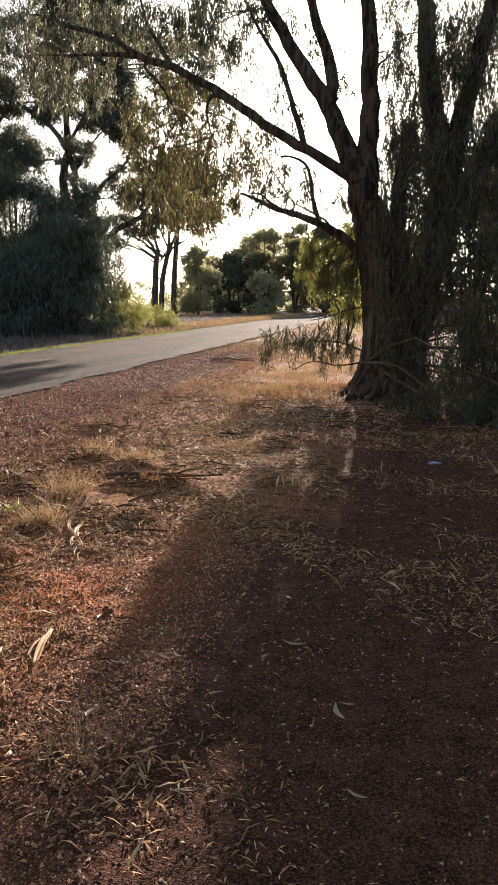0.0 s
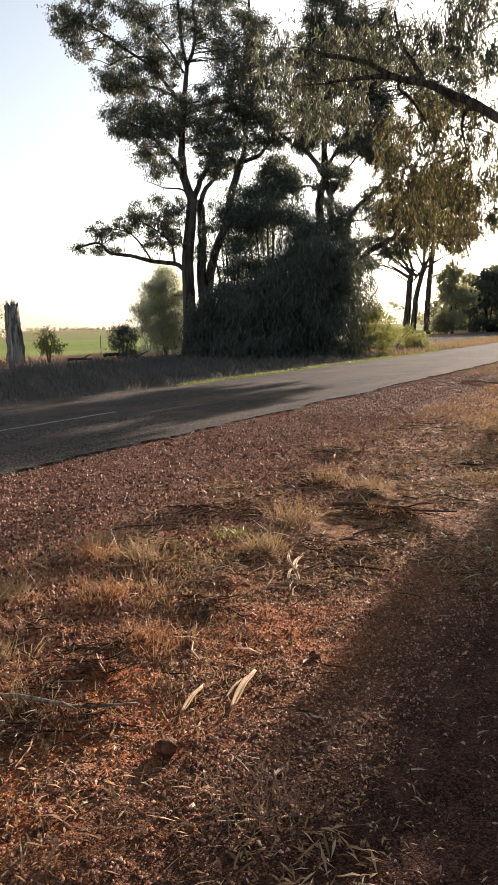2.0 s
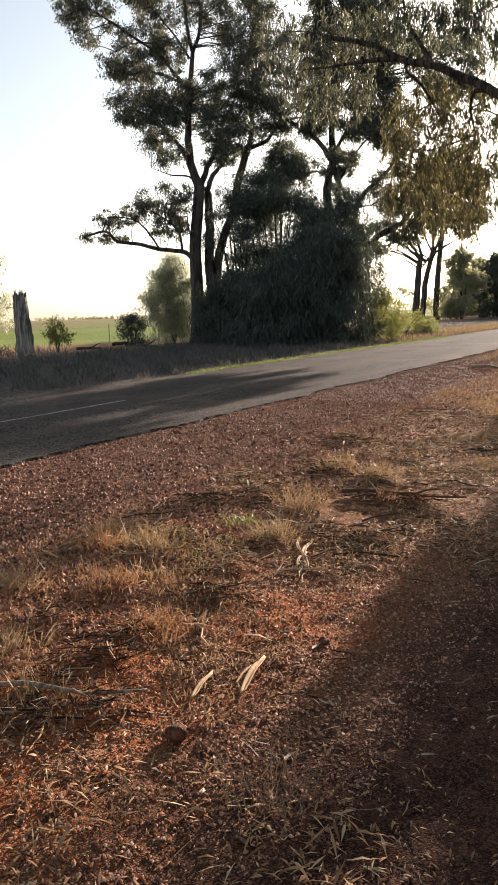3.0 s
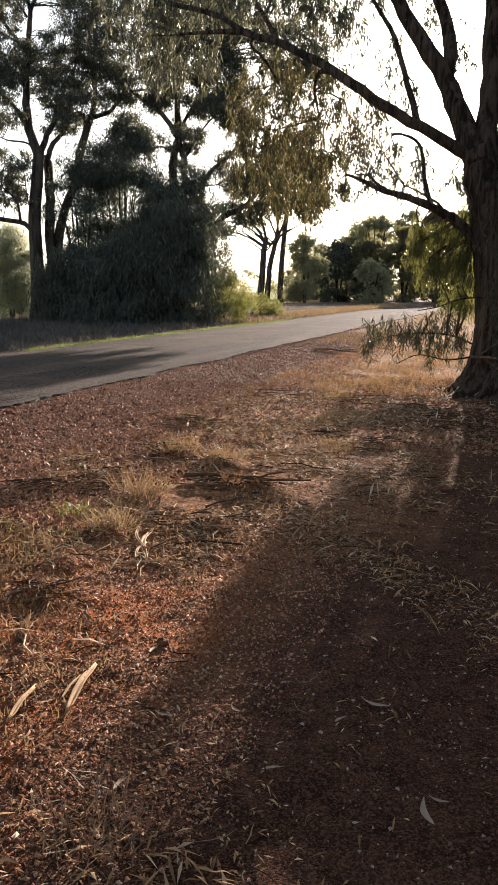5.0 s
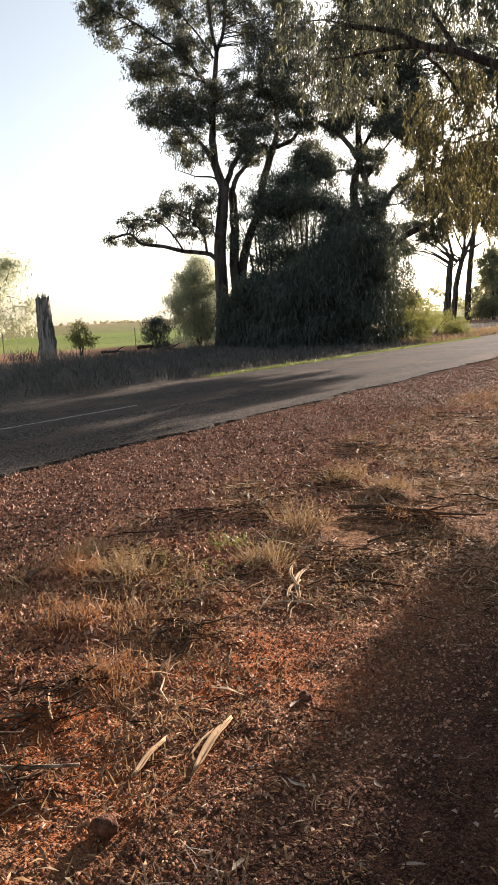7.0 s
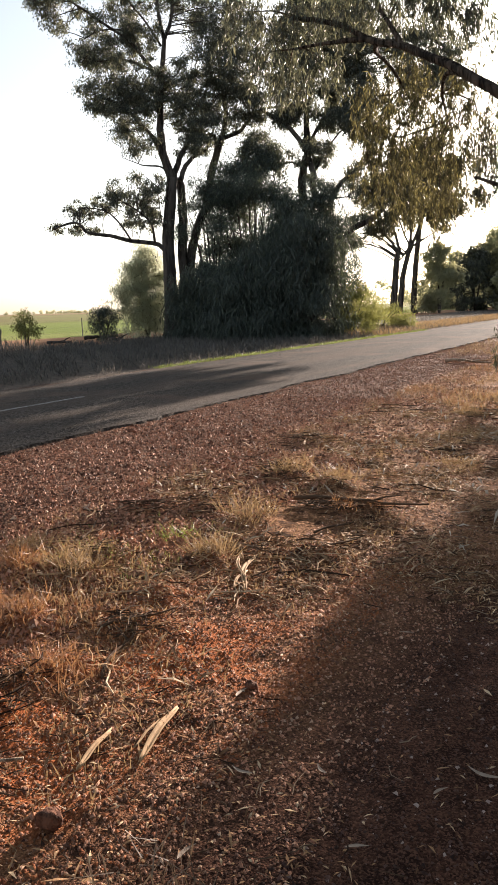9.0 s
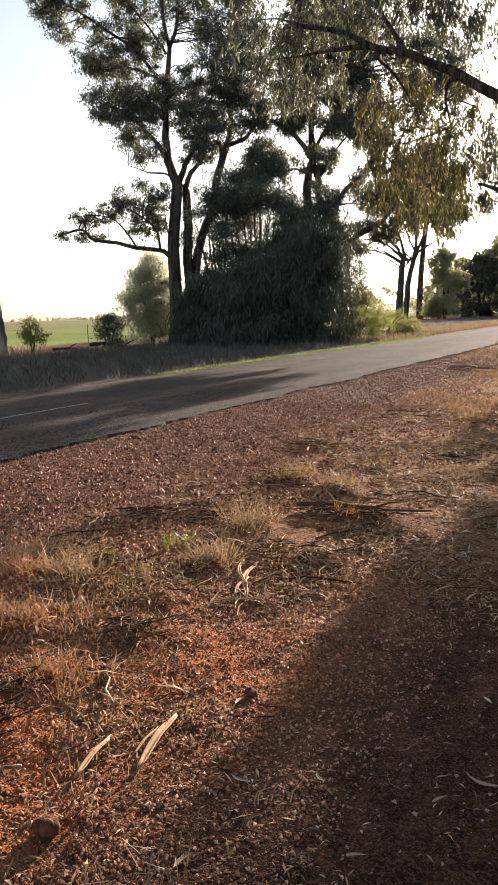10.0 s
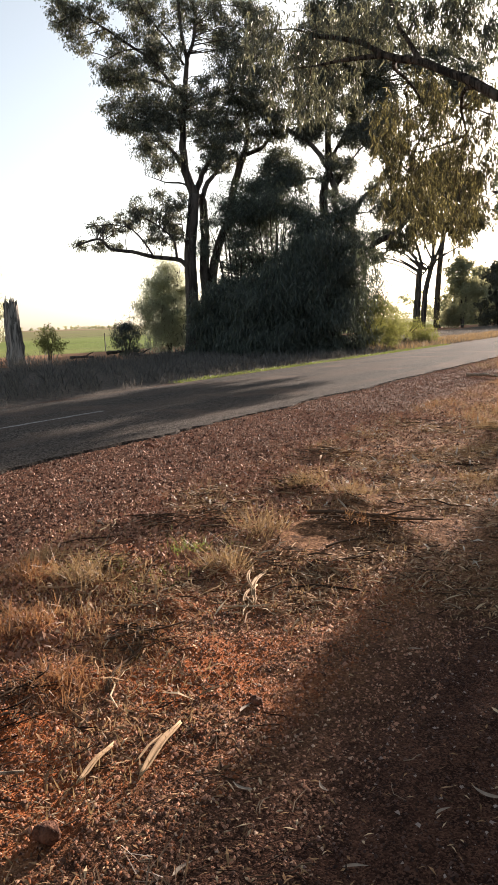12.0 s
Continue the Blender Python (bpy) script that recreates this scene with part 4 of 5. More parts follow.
over_leaves, over_lines = strand_leaves(over_road, 26, 0.42, 0.17, 0.036)
tagged(mesh_object("crown", *over_leaves, NEAR_LEAF, second_gum), "golden leaves hanging over the road")
tagged(mesh_object("twig_mass", *joined(reach([(bough_line, bough_r)], over_road, 0.03) + over_lines), BARK_GREY, second_gum), kind="stuff")


def shrub(at, height, half, n, label, material, name="shrub", leaf=(0.22, 0.03), density=520, droop=0.5, foot=0.1, stems=6, radius=0.5, bark=BARK_GREY, top=0.55, category="shrub", group="", slim=0.018, dome=False):
    """A bushy plant: stems that fan out from the foot and clumps of foliage from foot to top."""
    plant = tree_thing(name, at, label, category, group)
    u = rng.uniform(0, 1, n) ** 0.8
    ang, rad = rng.uniform(0, 2 * np.pi, n), np.sqrt(rng.uniform(0, 1, n))
    wide = half * np.interp(u, [0, 0.35, 0.8, 1], [0.85, 1.0, 0.82, top * 0.5])
    size = radius * rng.uniform(0.7, 1.3, n)
    z = np.maximum(height * (foot + (1 - foot) * u) - size * 0.6, size * 0.6)
    clumps = np.stack([np.cos(ang) * rad * wide, np.sin(ang) * rad * wide, z, size], 1)
    if dome:
        shell = ball_points(n, 1.0, 0.36)
        grow = np.where(shell[:, 2] > 0, 1.0 - 0.55 * shell[:, 2], 1.0 + 0.1 * shell[:, 2])
        clumps = np.stack([shell[:, 0] * (half - 0.3) * grow, shell[:, 1] * (half - 0.3) * grow, np.maximum(height * 0.46 + shell[:, 2] * (height * 0.5 - 0.2), 0.2), size], 1)
    lines = []
    for i in range(stems):
        a = i * 2.4 + rng.uniform(-0.4, 0.4)
        out = half * rng.uniform(0.25, 0.75)
        tip = np.array((np.cos(a) * out, np.sin(a) * out, height * rng.uniform(0.6, 0.9)))
        line, r = limb_line([(0.05 * np.cos(a), 0.05 * np.sin(a), -0.05), tip * (0.3, 0.3, 0.35), tip * (0.65, 0.65, 0.7), tip], slim * height, slim * 0.33 * height, 3, 0.6 if slim < 0.015 else 0.1)
        mesh_object("stem", *tube(line, r, 6, 0.05), bark, plant, True)
        lines.append((line, r))
    tagged(mesh_object("twig_mass", *joined(reach(lines, clumps, 0.004 * height)), bark, plant), kind="stuff")
    mesh_object("foliage", *puff_leaves(clumps, density, leaf[0], leaf[1], droop), material, plant)
    return plant


DENSE = dict(leaf=(0.32, 0.036), density=1250, stems=4, droop=0.75)
shrub((-15.4, 35.2, 0), 5.6, 1.9, 46, "dense dark needle-leaved shrub at the road edge", NEEDLE, radius=0.68, foot=0.0, top=0.9, **DENSE)
shrub((-17.4, 34.4, 0), 4.4, 2.1, 46, "dense dark needle-leaved shrub under the gums", NEEDLE, radius=0.68, foot=0.0, top=0.9, **DENSE)
shrub((-19.6, 34.9, 0), 4.0, 2.0, 42, "dark drooping needle-leaved shrub under the gums", NEEDLE, radius=0.66, foot=0.0, top=0.9, **DENSE)
shrub((-20.2, 38.7, 0), 9.4, 2.9, 80, "tall sheoak with many thin bare stems", NEEDLE, "sheoak", radius=0.72, density=1100, stems=20, slim=0.0065, foot=0.06, leaf=(0.3, 0.036), category="tree", top=0.9)
shrub((-16.9, 38.6, 0), 8.0, 2.5, 56, "tall dark sheoak behind the shrubs", NEEDLE, "sheoak", radius=0.68, density=1100, stems=14, slim=0.0065, foot=0.06, leaf=(0.3, 0.036), category="tree")
shrub((-21.7, 35.2, 0), 3.2, 1.4, 28, "dark upright shrub beside the twin-stemmed gum", NEEDLE, radius=0.6, foot=0.0, top=0.8, **DENSE)
shrub((-21.6, 37.2, 0), 8.2, 1.9, 50, "thin dark sheoak between the gum stems", NEEDLE, "sheoak", radius=0.6, density=850, stems=12, slim=0.008, foot=0.1, leaf=(0.3, 0.036), category="tree", top=0.9)
shrub((-14.8, 39.2, 0), 2.7, 1.4, 34, "bright green young shrub at the road edge", BUSH_LEAF, radius=0.42, density=1500, stems=5)
shrub((-16.0, 46.8, 0), 1.6, 2.2, 40, "low straggling olive shrub in dry grass", BUSH_LEAF, radius=0.42, density=1100, stems=8)
shrub((-26.2, 37.6, 0), 5.7, 1.95, 170, "pale weeping pepper tree in full sun", PALE_LEAF, "pepper_tree", radius=0.46, density=1000, dome=True, leaf=(0.2, 0.032), droop=0.8, stems=5, slim=0.008, category="tree", foot=0.0, top=1.0)
shrub((-26.7, 34.5, 0), 1.9, 0.85, 40, "small rounded grey-green bush in the dead grass", NEEDLE, radius=0.3, density=1000, stems=5)
shrub((-26.9, 29.0, 0), 1.75, 0.6, 20, "thin leafy gum sapling", BUSH_LEAF, "sapling", radius=0.24, density=1000, stems=4, foot=0.35, leaf=(0.14, 0.05))
shrub((-36.6, 31.8, 0), 6.0, 2.8, 36, "pale leafy small tree beside the field", PALE_LEAF, "small_tree", radius=0.7, density=520, slim=0.007, leaf=(0.3, 0.07), foot=0.25, category="tree")

# trees further along the road
umbrella_limbs = [
    (0.5, 0.32, [(0, 0, -0.1), (0.2, 0, 3), (0.5, 0, 7), (0.8, 0, 8.5)]),
    (0.4, 0.28, [(0.9, 0, 0), (1.2, 0, 3.5), (1.8, 0, 7), (2.6, 0, 9)]),
    (0.2, 0.06, [(0.7, 0, 8), (-0.8, 0.3, 10), (-3, 0, 11.5), (-5.5, 0, 12.2)]),
    (0.2, 0.06, [(0.8, 0, 8.3), (0.2, -0.4, 11), (-1.2, 0, 13.5), (-2, 0, 15)]),
    (0.2, 0.06, [(2.4, 0, 8.6), (2.2, 0.4, 11), (1.8, 0, 14), (2, 0, 17)]),
]
umbrella_limbs += [
    (0.2, 0.06, [(2.5, 0, 8.8), (3.6, -0.4, 11), (4.4, 0, 13.5), (5, 0, 16)]),
    (0.14, 0.05, [(0.6, 0, 7.4), (-1.6, 0.5, 8.6), (-4, 0.4, 9.4), (-6.2, 0, 9.6)]),
    (0.14, 0.05, [(0.7, 0, 7.8), (-1, -0.8, 9.6), (-3.4, -1, 10.6), (-6.5, -1, 11.0)]),
    (0.14, 0.05, [(2.4, 0, 8.4), (1.2, 0.8, 10.5), (0.4, 1, 12.5), (-0.6, 1, 14.5)]),
    (0.14, 0.05, [(2.5, 0, 8.6), (4.4, 0.6, 9.8), (6.2, 0.6, 10.6)]),
    (0.14, 0.05, [(2.0, 0, 8.2), (3.0, -0.8, 12), (3.6, -1, 15)]),
]
gum_tree((-33.8, 104.0, 0), umbrella_limbs + [(0.1, 0.03, [(0.7 + 0.25 * e, 0, 6.6 + 0.4 * e), (0.7 - 0.35 * q, w, 8.0 + 0.5 * e), (0.5 - 0.75 * q, 1.5 * w, 9.0 + 0.7 * e), (0.3 - q, 2 * w, 9.4 + e)]) for q, w, e in ((6.2, 0.4, 0), (5.4, -0.7, 0.9), (6.8, 0.6, 1.6), (4.6, -0.4, 2.4), (5.6, 0.8, 3.0), (3.4, 0.3, 3.6), (2.2, -0.8, 2.6), (4.0, 0.9, 0.4), (-4.4, 0.5, 2.0), (-5.2, -0.5, 1.0))], [(-5.5, 0, 12.5, 1.3), (-4, 1, 13, 1.4), (-2.5, -1, 14.5, 1.5), (-1.5, 0, 16, 1.6), (0.5, 1, 16, 1.5), (2, 0, 17.5, 1.7), (4, -1, 15.5, 1.6), (5.2, 0, 16.5, 1.6), (-3.2, 0, 11.2, 1.1), (3, 1, 13.2, 1.2), (6, 1, 13, 1.4), (-6.4, 0, 9.8, 0.9), (-5, 0.4, 9.6, 0.8), (-6.8, -1, 11.2, 1.0), (6.4, 0.6, 10.8, 0.9), (-0.6, 1, 12.8, 1.0)],
    "distant forked gum with open umbrella crown", 520, (0.45, 0.12))
gum_tree((-31.6, 106.0, 0), [
    (0.42, 0.3, [(0, 0, -0.1), (0.1, 0, 4), (0.5, 0, 9), (1.0, 0, 13)]),
    (0.2, 0.08, [(1.0, 0, 13), (0.6, 0, 15), (-0.6, 0, 17.5)]),
    (0.2, 0.08, [(1.0, 0, 13), (2.0, 0, 15.5), (2.8, 0, 18)]),
], [(-0.6, 0, 17.8, 1.8), (1, 1, 18.6, 1.9), (2.8, 0, 18.4, 1.9), (0.2, -1, 16, 1.4), (2.4, 0.6, 16, 1.5), (3.6, 0, 14.5, 1.4), (4.2, 0, 16.6, 1.5), (-1.6, 0, 16.2, 1.4)],
    "distant single-stemmed gum with a high crown", 520, (0.45, 0.12))
FAR = dict(leaf=(0.5, 0.14), density=400, stems=4)
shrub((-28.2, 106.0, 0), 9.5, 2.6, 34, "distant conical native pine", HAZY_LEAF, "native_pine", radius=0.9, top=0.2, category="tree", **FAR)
roadside_trees = [
    ((-26.6, 120.0, 0), 9.0, 3.6, 60, DARK_LEAF, "distant dark rounded tree beside the road"),
    ((-22.2, 121.0, 0), 9.6, 3.2, 56, OLIVE_LEAF, "distant olive-green rounded tree beside the road"),
    ((-25.0, 142.0, 0), 15.5, 4.2, 50, HAZY_LEAF, "distant tall gum with an open crown"),
    ((-17.4, 124.0, 0), 11.5, 3.4, 54, OLIVE_LEAF, "distant olive-green gum beside the road"),
    ((-13.2, 127.0, 0), 13.5, 3.6, 54, OLIVE_LEAF, "distant olive-green gum beside the road"),
    ((-9.4, 128.0, 0), 12.0, 3.6, 54, BUSH_LEAF, "distant leafy wattle at the road bend"),
    ((-5.6, 131.0, 0), 13.5, 4.4, 54, BUSH_LEAF, "distant leafy wattle at the road bend"),
    ((-1.0, 136.0, 0), 13.0, 4.6, 54, OLIVE_LEAF, "distant gum at the road bend"),
    ((-29.5, 150.0, 0), 14.0, 4.4, 46, HAZY_LEAF, "distant tall gum with an open crown"),
    ((-20.5, 150.0, 0), 16.5, 4.0, 46, HAZY_LEAF, "distant tall gum with an open crown"),
    ((-11.5, 155.0, 0), 17.0, 4.4, 46, HAZY_LEAF, "distant tall gum with an open crown"),
    ((-20.0, 112.0, 0), 6.6, 2.6, 34, HAZY_LEAF, "distant pale feathery wattle at the road edge"),
    ((-33.0, 180.0, 0), 18.0, 6.0, 46, HAZY_LEAF, "distant tall gum beyond the field"),
]
other_trees = [
    ((3.0, 31.0, 0), 7.0, 2.6, 50, NEEDLE, "dark bushy tree screening the sky behind the path"),
    ((0.95, 19.5, 0), 4.4, 1.6, 54, NEEDLE, "dark bushy shrub behind the big tree"),
    ((4.6, 17.5, 0), 4.8, 2.0, 40, NEEDLE, "dark bushy shrub beside the path, added out of view"),
    # next four: out-of-view shrubs and a tree, added to hold back sky light
    ((4.6, 10.5, 0), 4.5, 2.0, 44, NEEDLE, "dark bushy shrub beside the path, added out of view"),
    ((5.2, 4.5, 0), 5.5, 2.4, 44, NEEDLE, "dark bushy shrub beside the path, added out of view"),
    ((4.6, -2.5, 0), 5.5, 2.4, 44, NEEDLE, "dark bushy shrub beside the path, added out of view"),
    ((0.5, -6.5, 0), 6.0, 2.6, 44, NEEDLE, "dark bushy tree screening the sky behind the path"),
    ((-52.0, 118.0, 0), 9.0, 5.0, 34, HAZY_LEAF, "distant gum in the field"),
    ((-40.0, 150.0, 0), 8.0, 4.5, 50, HAZY_LEAF, "distant gum in the field"),
    ((-46.0, 190.0, 0), 13.0, 6.0, 50, HAZY_LEAF, "distant gum in the field"),
]
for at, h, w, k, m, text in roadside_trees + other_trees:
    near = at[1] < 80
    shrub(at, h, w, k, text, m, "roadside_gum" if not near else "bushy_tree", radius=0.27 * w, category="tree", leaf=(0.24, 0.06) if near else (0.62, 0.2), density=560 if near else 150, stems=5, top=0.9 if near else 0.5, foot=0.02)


def far_wood(n, x0, x1, y0, y1, h0, h1, leaf, density, label):
    """A belt of woodland far off, too far to count."""
    px, py = rng.uniform(x0, x1, n), rng.uniform(y0, y1, n)
    h = rng.uniform(h0, h1, n)
    c = np.concatenate([np.stack([px, py, h * 0.65, h * 0.36], 1), np.stack([px + rng.normal(size=n) * h * 0.3, py, h * 0.3, h * 0.33], 1)])
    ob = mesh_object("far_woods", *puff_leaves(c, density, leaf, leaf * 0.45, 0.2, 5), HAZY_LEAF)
    return tagged(ob, label, "woods", kind="stuff")


far_wood(300, -1250, -1050, 150, 2200, 4, 9, 3.0, 2.2, "low dark belt of woodland along the horizon")
far_wood(150, -420, -60, 560, 900, 6, 13, 2.2, 4.0, "distant low woodland behind the field")
far_wood(46, -150, -48, 230, 330, 6, 12, 1.2, 14.0, "hazy scattered trees beyond the crop")

# ---- dead stump ----
def dead_stump(at):
    """A weathered hollow stump, split and splintered at the top."""
    s = tree_thing("dead_stump", at, "grey weathered dead tree stump, split and jagged on top", "stump")
    line, r = limb_line([(0, 0, -0.1), (-0.03, 0, 0.8), (-0.1, 0, 1.7), (-0.16, 0, 2.5)], 0.36, 0.25, 5, 0.05)
    v, f = tube(line, r, 20, 0.06)
    v, f = v.reshape(-1, 20, 3)[1:-1], f[: 20 * (len(line) - 1)]
    a = np.arange(20)
    v[:, :, :2] += ((v - line[:, None])[:, :, :2]) * (0.14 * np.sin(a * 1.9) + 0.1 * np.sin(a * 4.1))[None, :, None]
    v[-1, :, 2] += 0.28 * np.maximum(np.sin(a * 2.3), -0.4) + rng.uniform(0, 0.15, 20)
    v[-2, :, 2] += 0.1 * np.sin(a * 2.3)
    mesh_object("trunk", v.reshape(-1, 3), f, WOOD_OLD, s, True)
    inner, rin = line[2:], r[2:] * 0.72
    v2, f2 = tube(inner, rin, 14, 0.1)
    v2.reshape(-1, 14, 3)[-2, :, 2] += rng.uniform(-0.1, 0.3, 14)
    mesh_object("heartwood", v2, f2[:, ::-1], WOOD_OLD, s, True)
    for i in range(5):
        ang = rng.uniform(0, 6.28)
        b = np.array((-0.18 + 0.22 * np.cos(ang), 0.22 * np.sin(ang), 2.35))
        mesh_object("splinter", *tube(np.array([b, b + (0.02, 0, 0.3), b + (0.0, 0.02, rng.uniform(0.4, 0.65))]), [0.04, 0.028, 0.004], 5), WOOD_OLD, s)
    return s


dead_stump((-25.5, 25.6, 0.05))


# ---- ground cover ----
def patches(x, y, k):
    """Uneven cover between 0 and 1: litter gathers in drifts."""
    v = np.sin(x * 2.3 * k + 1.3 * np.sin(y * 1.7 * k)) + np.sin(y * 2.9 * k + 1.7 * np.sin(x * 2.1 * k + 2)) + np.sin((x + y) * 5.1 * k)
    return 1 / (1 + np.exp(-2.2 * v))


def scatter(n, boxes, drift=0.0):
    """Random places in boxes of (x0, x1, y0, y1, weight); drift: how strongly they gather in patches."""
    w = np.array([b[4] for b in boxes], float)
    m = int(n * (1 + drift))
    b = np.array(boxes)[rng.choice(len(boxes), m, p=w / w.sum())]
    p = np.stack([rng.uniform(b[:, 0], b[:, 1]), rng.uniform(b[:, 2], b[:, 3]), np.zeros(m)], 1)
    if drift:
        p = p[rng.uniform(0, 1, m) < 0.05 + patches(p[:, 0], p[:, 1], 0.9) ** 1.4][:n]
    p[:, 2] = ground_top(p[:, 0], p[:, 1])
    return p


def flat_leaves(p, length, width, tilt=0.25):
    """Curled dry leaves lying on the ground: two folded quads each."""
    n = len(p)
    a = rng.uniform(0, 2 * np.pi, n)
    way = np.stack([np.cos(a), np.sin(a), rng.normal(size=n) * tilt], 1)
    side = np.stack([-np.sin(a), np.cos(a), rng.normal(size=n) * tilt], 1)
    L, W = (length * rng.uniform(0.5, 1.3, n))[:, None], (width * rng.uniform(0.6, 1.3, n))[:, None]
    up = np.array((0, 0, 1.0))
    lift = (L * rng.uniform(0.02, 0.16, (n, 1))) * up
    base = p + up * 0.006 + np.abs(way[:, 2:]) * L * up * 0.5
    v = np.stack([base - way * L / 2, base - side * W / 2 + lift, base + side * W / 2 + lift, base + way * L / 2 + way * 0.1 * L], 1)
    i = np.arange(n)[:, None] * 4
    f = np.concatenate([i + [0, 1, 2], i + [1, 3, 2]], 0)
    return v.reshape(-1, 3), f


def lying_sticks(p, length, thick, bend=0.12, heading=None, spread=3.2):
    pieces = []
    for q in p:
        a = (heading if heading is not None else 0) + rng.uniform(-spread, spread)
        L = length * rng.uniform(0.35, 1.4)
        d, s = np.array((np.cos(a), np.sin(a), 0)), np.array((-np.sin(a), np.cos(a), 0))
        t = thick * rng.uniform(0.5, 1.5)
        k = rng.normal(size=3) * bend * L
        lift = np.array((0, 0, t * 0.8 + rng.uniform(0, 0.02)))
        pieces.append(tube(np.array([q - d * L / 2 + lift, q - d * L * 0.15 + s * k[0] + lift * 1.3, q + d * L * 0.2 + s * k[1] + lift * 1.3, q + d * L / 2 + s * k[2] * 0.5 + lift]), [t * 0.7, t, t * 0.9, t * 0.3], 4))
    return joined(pieces)


def pebbles(p, size):
    """Angular stones, each a skewed pyramid pressed into the ground."""
    n = len(p)
    r = size * np.minimum(rng.lognormal(0, 0.4, n), 1.7)[:, None]
    corners = np.array([(1, 0, -0.25), (-0.5, 0.87, -0.25), (-0.5, -0.87, -0.25), (0, 0, 0.72)], float)
    a = rng.uniform(0, 2 * np.pi, n)
    turn = np.stack([np.stack([np.cos(a), -np.sin(a)], 1), np.stack([np.sin(a), np.cos(a)], 1)], 1)
    v = corners[None] * rng.uniform(0.65, 1.25, (n, 4, 3)) + rng.normal(size=(n, 4, 3)) * (0.22, 0.22, 0.1)
    v[..., :2] = np.einsum("nij,nkj->nki", turn, v[..., :2])
    v = p[:, None] + v * r[:, None]
    f = np.array([(0, 1, 3), (1, 2, 3), (2, 0, 3)])
    return v.reshape(-1, 3), (np.arange(n)[:, None, None] * 4 + f).reshape(-1, 3)


def stuff(name, arrays, material, label, category):
    return tagged(mesh_object(name, *arrays, material, None, "grit" in label), label, category, kind="stuff")


SHOULDER = [(-7.0, -4.0, 2.5, 14, 3), (-7.0, -4.0, 14, 30, 1.0), (-4.6, -3.0, 2.2, 9, 1.2), (-4.0, -0.5, 9, 16, 0.8)]
FOOTWAY = [(-3.2, 1.0, 1.8, 5.5, 4.0), (-2.6, 1.2, 5.5, 9.5, 1.8)]
FOOT_EDGE = [(-3.2, -1.3, 1.8, 5.5, 4.0), (-2.6, -1.3, 5.5, 9.5, 1.8)]
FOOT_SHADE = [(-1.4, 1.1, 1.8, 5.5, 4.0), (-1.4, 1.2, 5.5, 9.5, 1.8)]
stuff("gravel", pebbles(scatter(120000, SHOULDER), 0.0115), PEBBLE, "crushed red-brown laterite gravel", "gravel")
stuff("gravel", pebbles(scatter(38000, FOOT_EDGE), 0.007), PEBBLE, "fine red-brown grit beside the footway", "gravel")
stuff("gravel", pebbles(scatter(26000, FOOT_SHADE), 0.0066), SHADED_GRIT, "dark footway grit, its colour deepened for the tree's shade", "gravel")
stuff("gravel", pebbles(scatter(14000, [(-7.0, -3.6, 13, 32, 1)]), 0.018), PEBBLE, "crushed red-brown laterite further along the shoulder", "gravel")
stuff("gravel", pebbles(scatter(20000, SHOULDER), 0.02), PEBBLE, "coarse red-brown stones on the verge", "gravel")
stuff("gravel", pebbles(scatter(5000, [(-4.4, -1.6, 2.2, 6.5, 1)], 0.8), 0.011), PEBBLE, "loose red stones and grit on bare soil", "gravel")
stuff("gravel", pebbles(scatter(26000, [(-4.2, -1.7, 2.2, 6.0, 1)]), 0.0075), RED_CRUMB, "crumbs and grit of orange-red soil", "gravel")
stuff("gravel", pebbles(scatter(7000, [(-7.12, -6.8, 2, 40, 1)]), 0.014), PEBBLE, "broken stones along the road edge", "gravel")
stuff("leaf_litter", flat_leaves(scatter(8000, FOOTWAY, 0.8), 0.026, 0.007), DRY_LEAF, "leaf scraps trodden into the footway", "leaf litter")
stuff("leaf_litter", flat_leaves(scatter(900, FOOTWAY, 0.6), 0.055, 0.0085), DRY_LEAF, "scattered whole dry leaves on the footway", "leaf litter")
stuff("leaf_litter", flat_leaves(scatter(9000, [(-1.1, 1.7, 3.6, 13.5, 1)], 0.9), 0.04, 0.0075, 0.2), DRY_LEAF, "fallen leaves in the shade of the tree", "leaf litter")
stuff("bark_litter", flat_leaves(scatter(900, [(-1.2, 1.7, 4.0, 13.5, 1)], 1.0), 0.1, 0.013, 0.35), BARK_STRIP, "bark shreds in the shade of the tree", "bark litter")
stuff("leaf_litter", flat_leaves(scatter(420, [(-2.15, -1.15, 2.2, 3.1, 1)], 0.5), 0.07, 0.009, 0.35), DRY_LEAF, "heap of dry gum leaves round a tussock", "leaf litter")
stuff("twig_litter", lying_sticks(scatter(900, FOOTWAY, 1.0), 0.1, 0.0019), STICK_WOOD, "thin broken twigs on the footway", "twigs")
BELT = [(-4.4, -2.1, 2.6, 4.8, 0.35), (-4.4, -2.1, 4.8, 12, 3.0), (-4.6, -2.2, 12, 19, 1.0), (-3.0, 1.0, 9.5, 15, 2.4), (-1.6, 1.4, 5, 11, 0.8), (-2.4, -1.0, 5.2, 9.5, 1.3)]
stuff("leaf_litter", flat_leaves(scatter(36000, BELT, 1.0), 0.024, 0.007, 0.4), DRY_LEAF, "crumbled dry leaves and chaff on the verge", "leaf litter")
stuff("leaf_litter", flat_leaves(scatter(9000, BELT, 1.2), 0.052, 0.0095, 0.3), DRY_LEAF, "curled dry gum leaves strewn on the verge", "leaf litter")
stuff("leaf_litter", flat_leaves(scatter(4000, SHOULDER), 0.03, 0.007), DRY_LEAF, "sparse dry leaf scraps on bare gravel", "leaf litter")
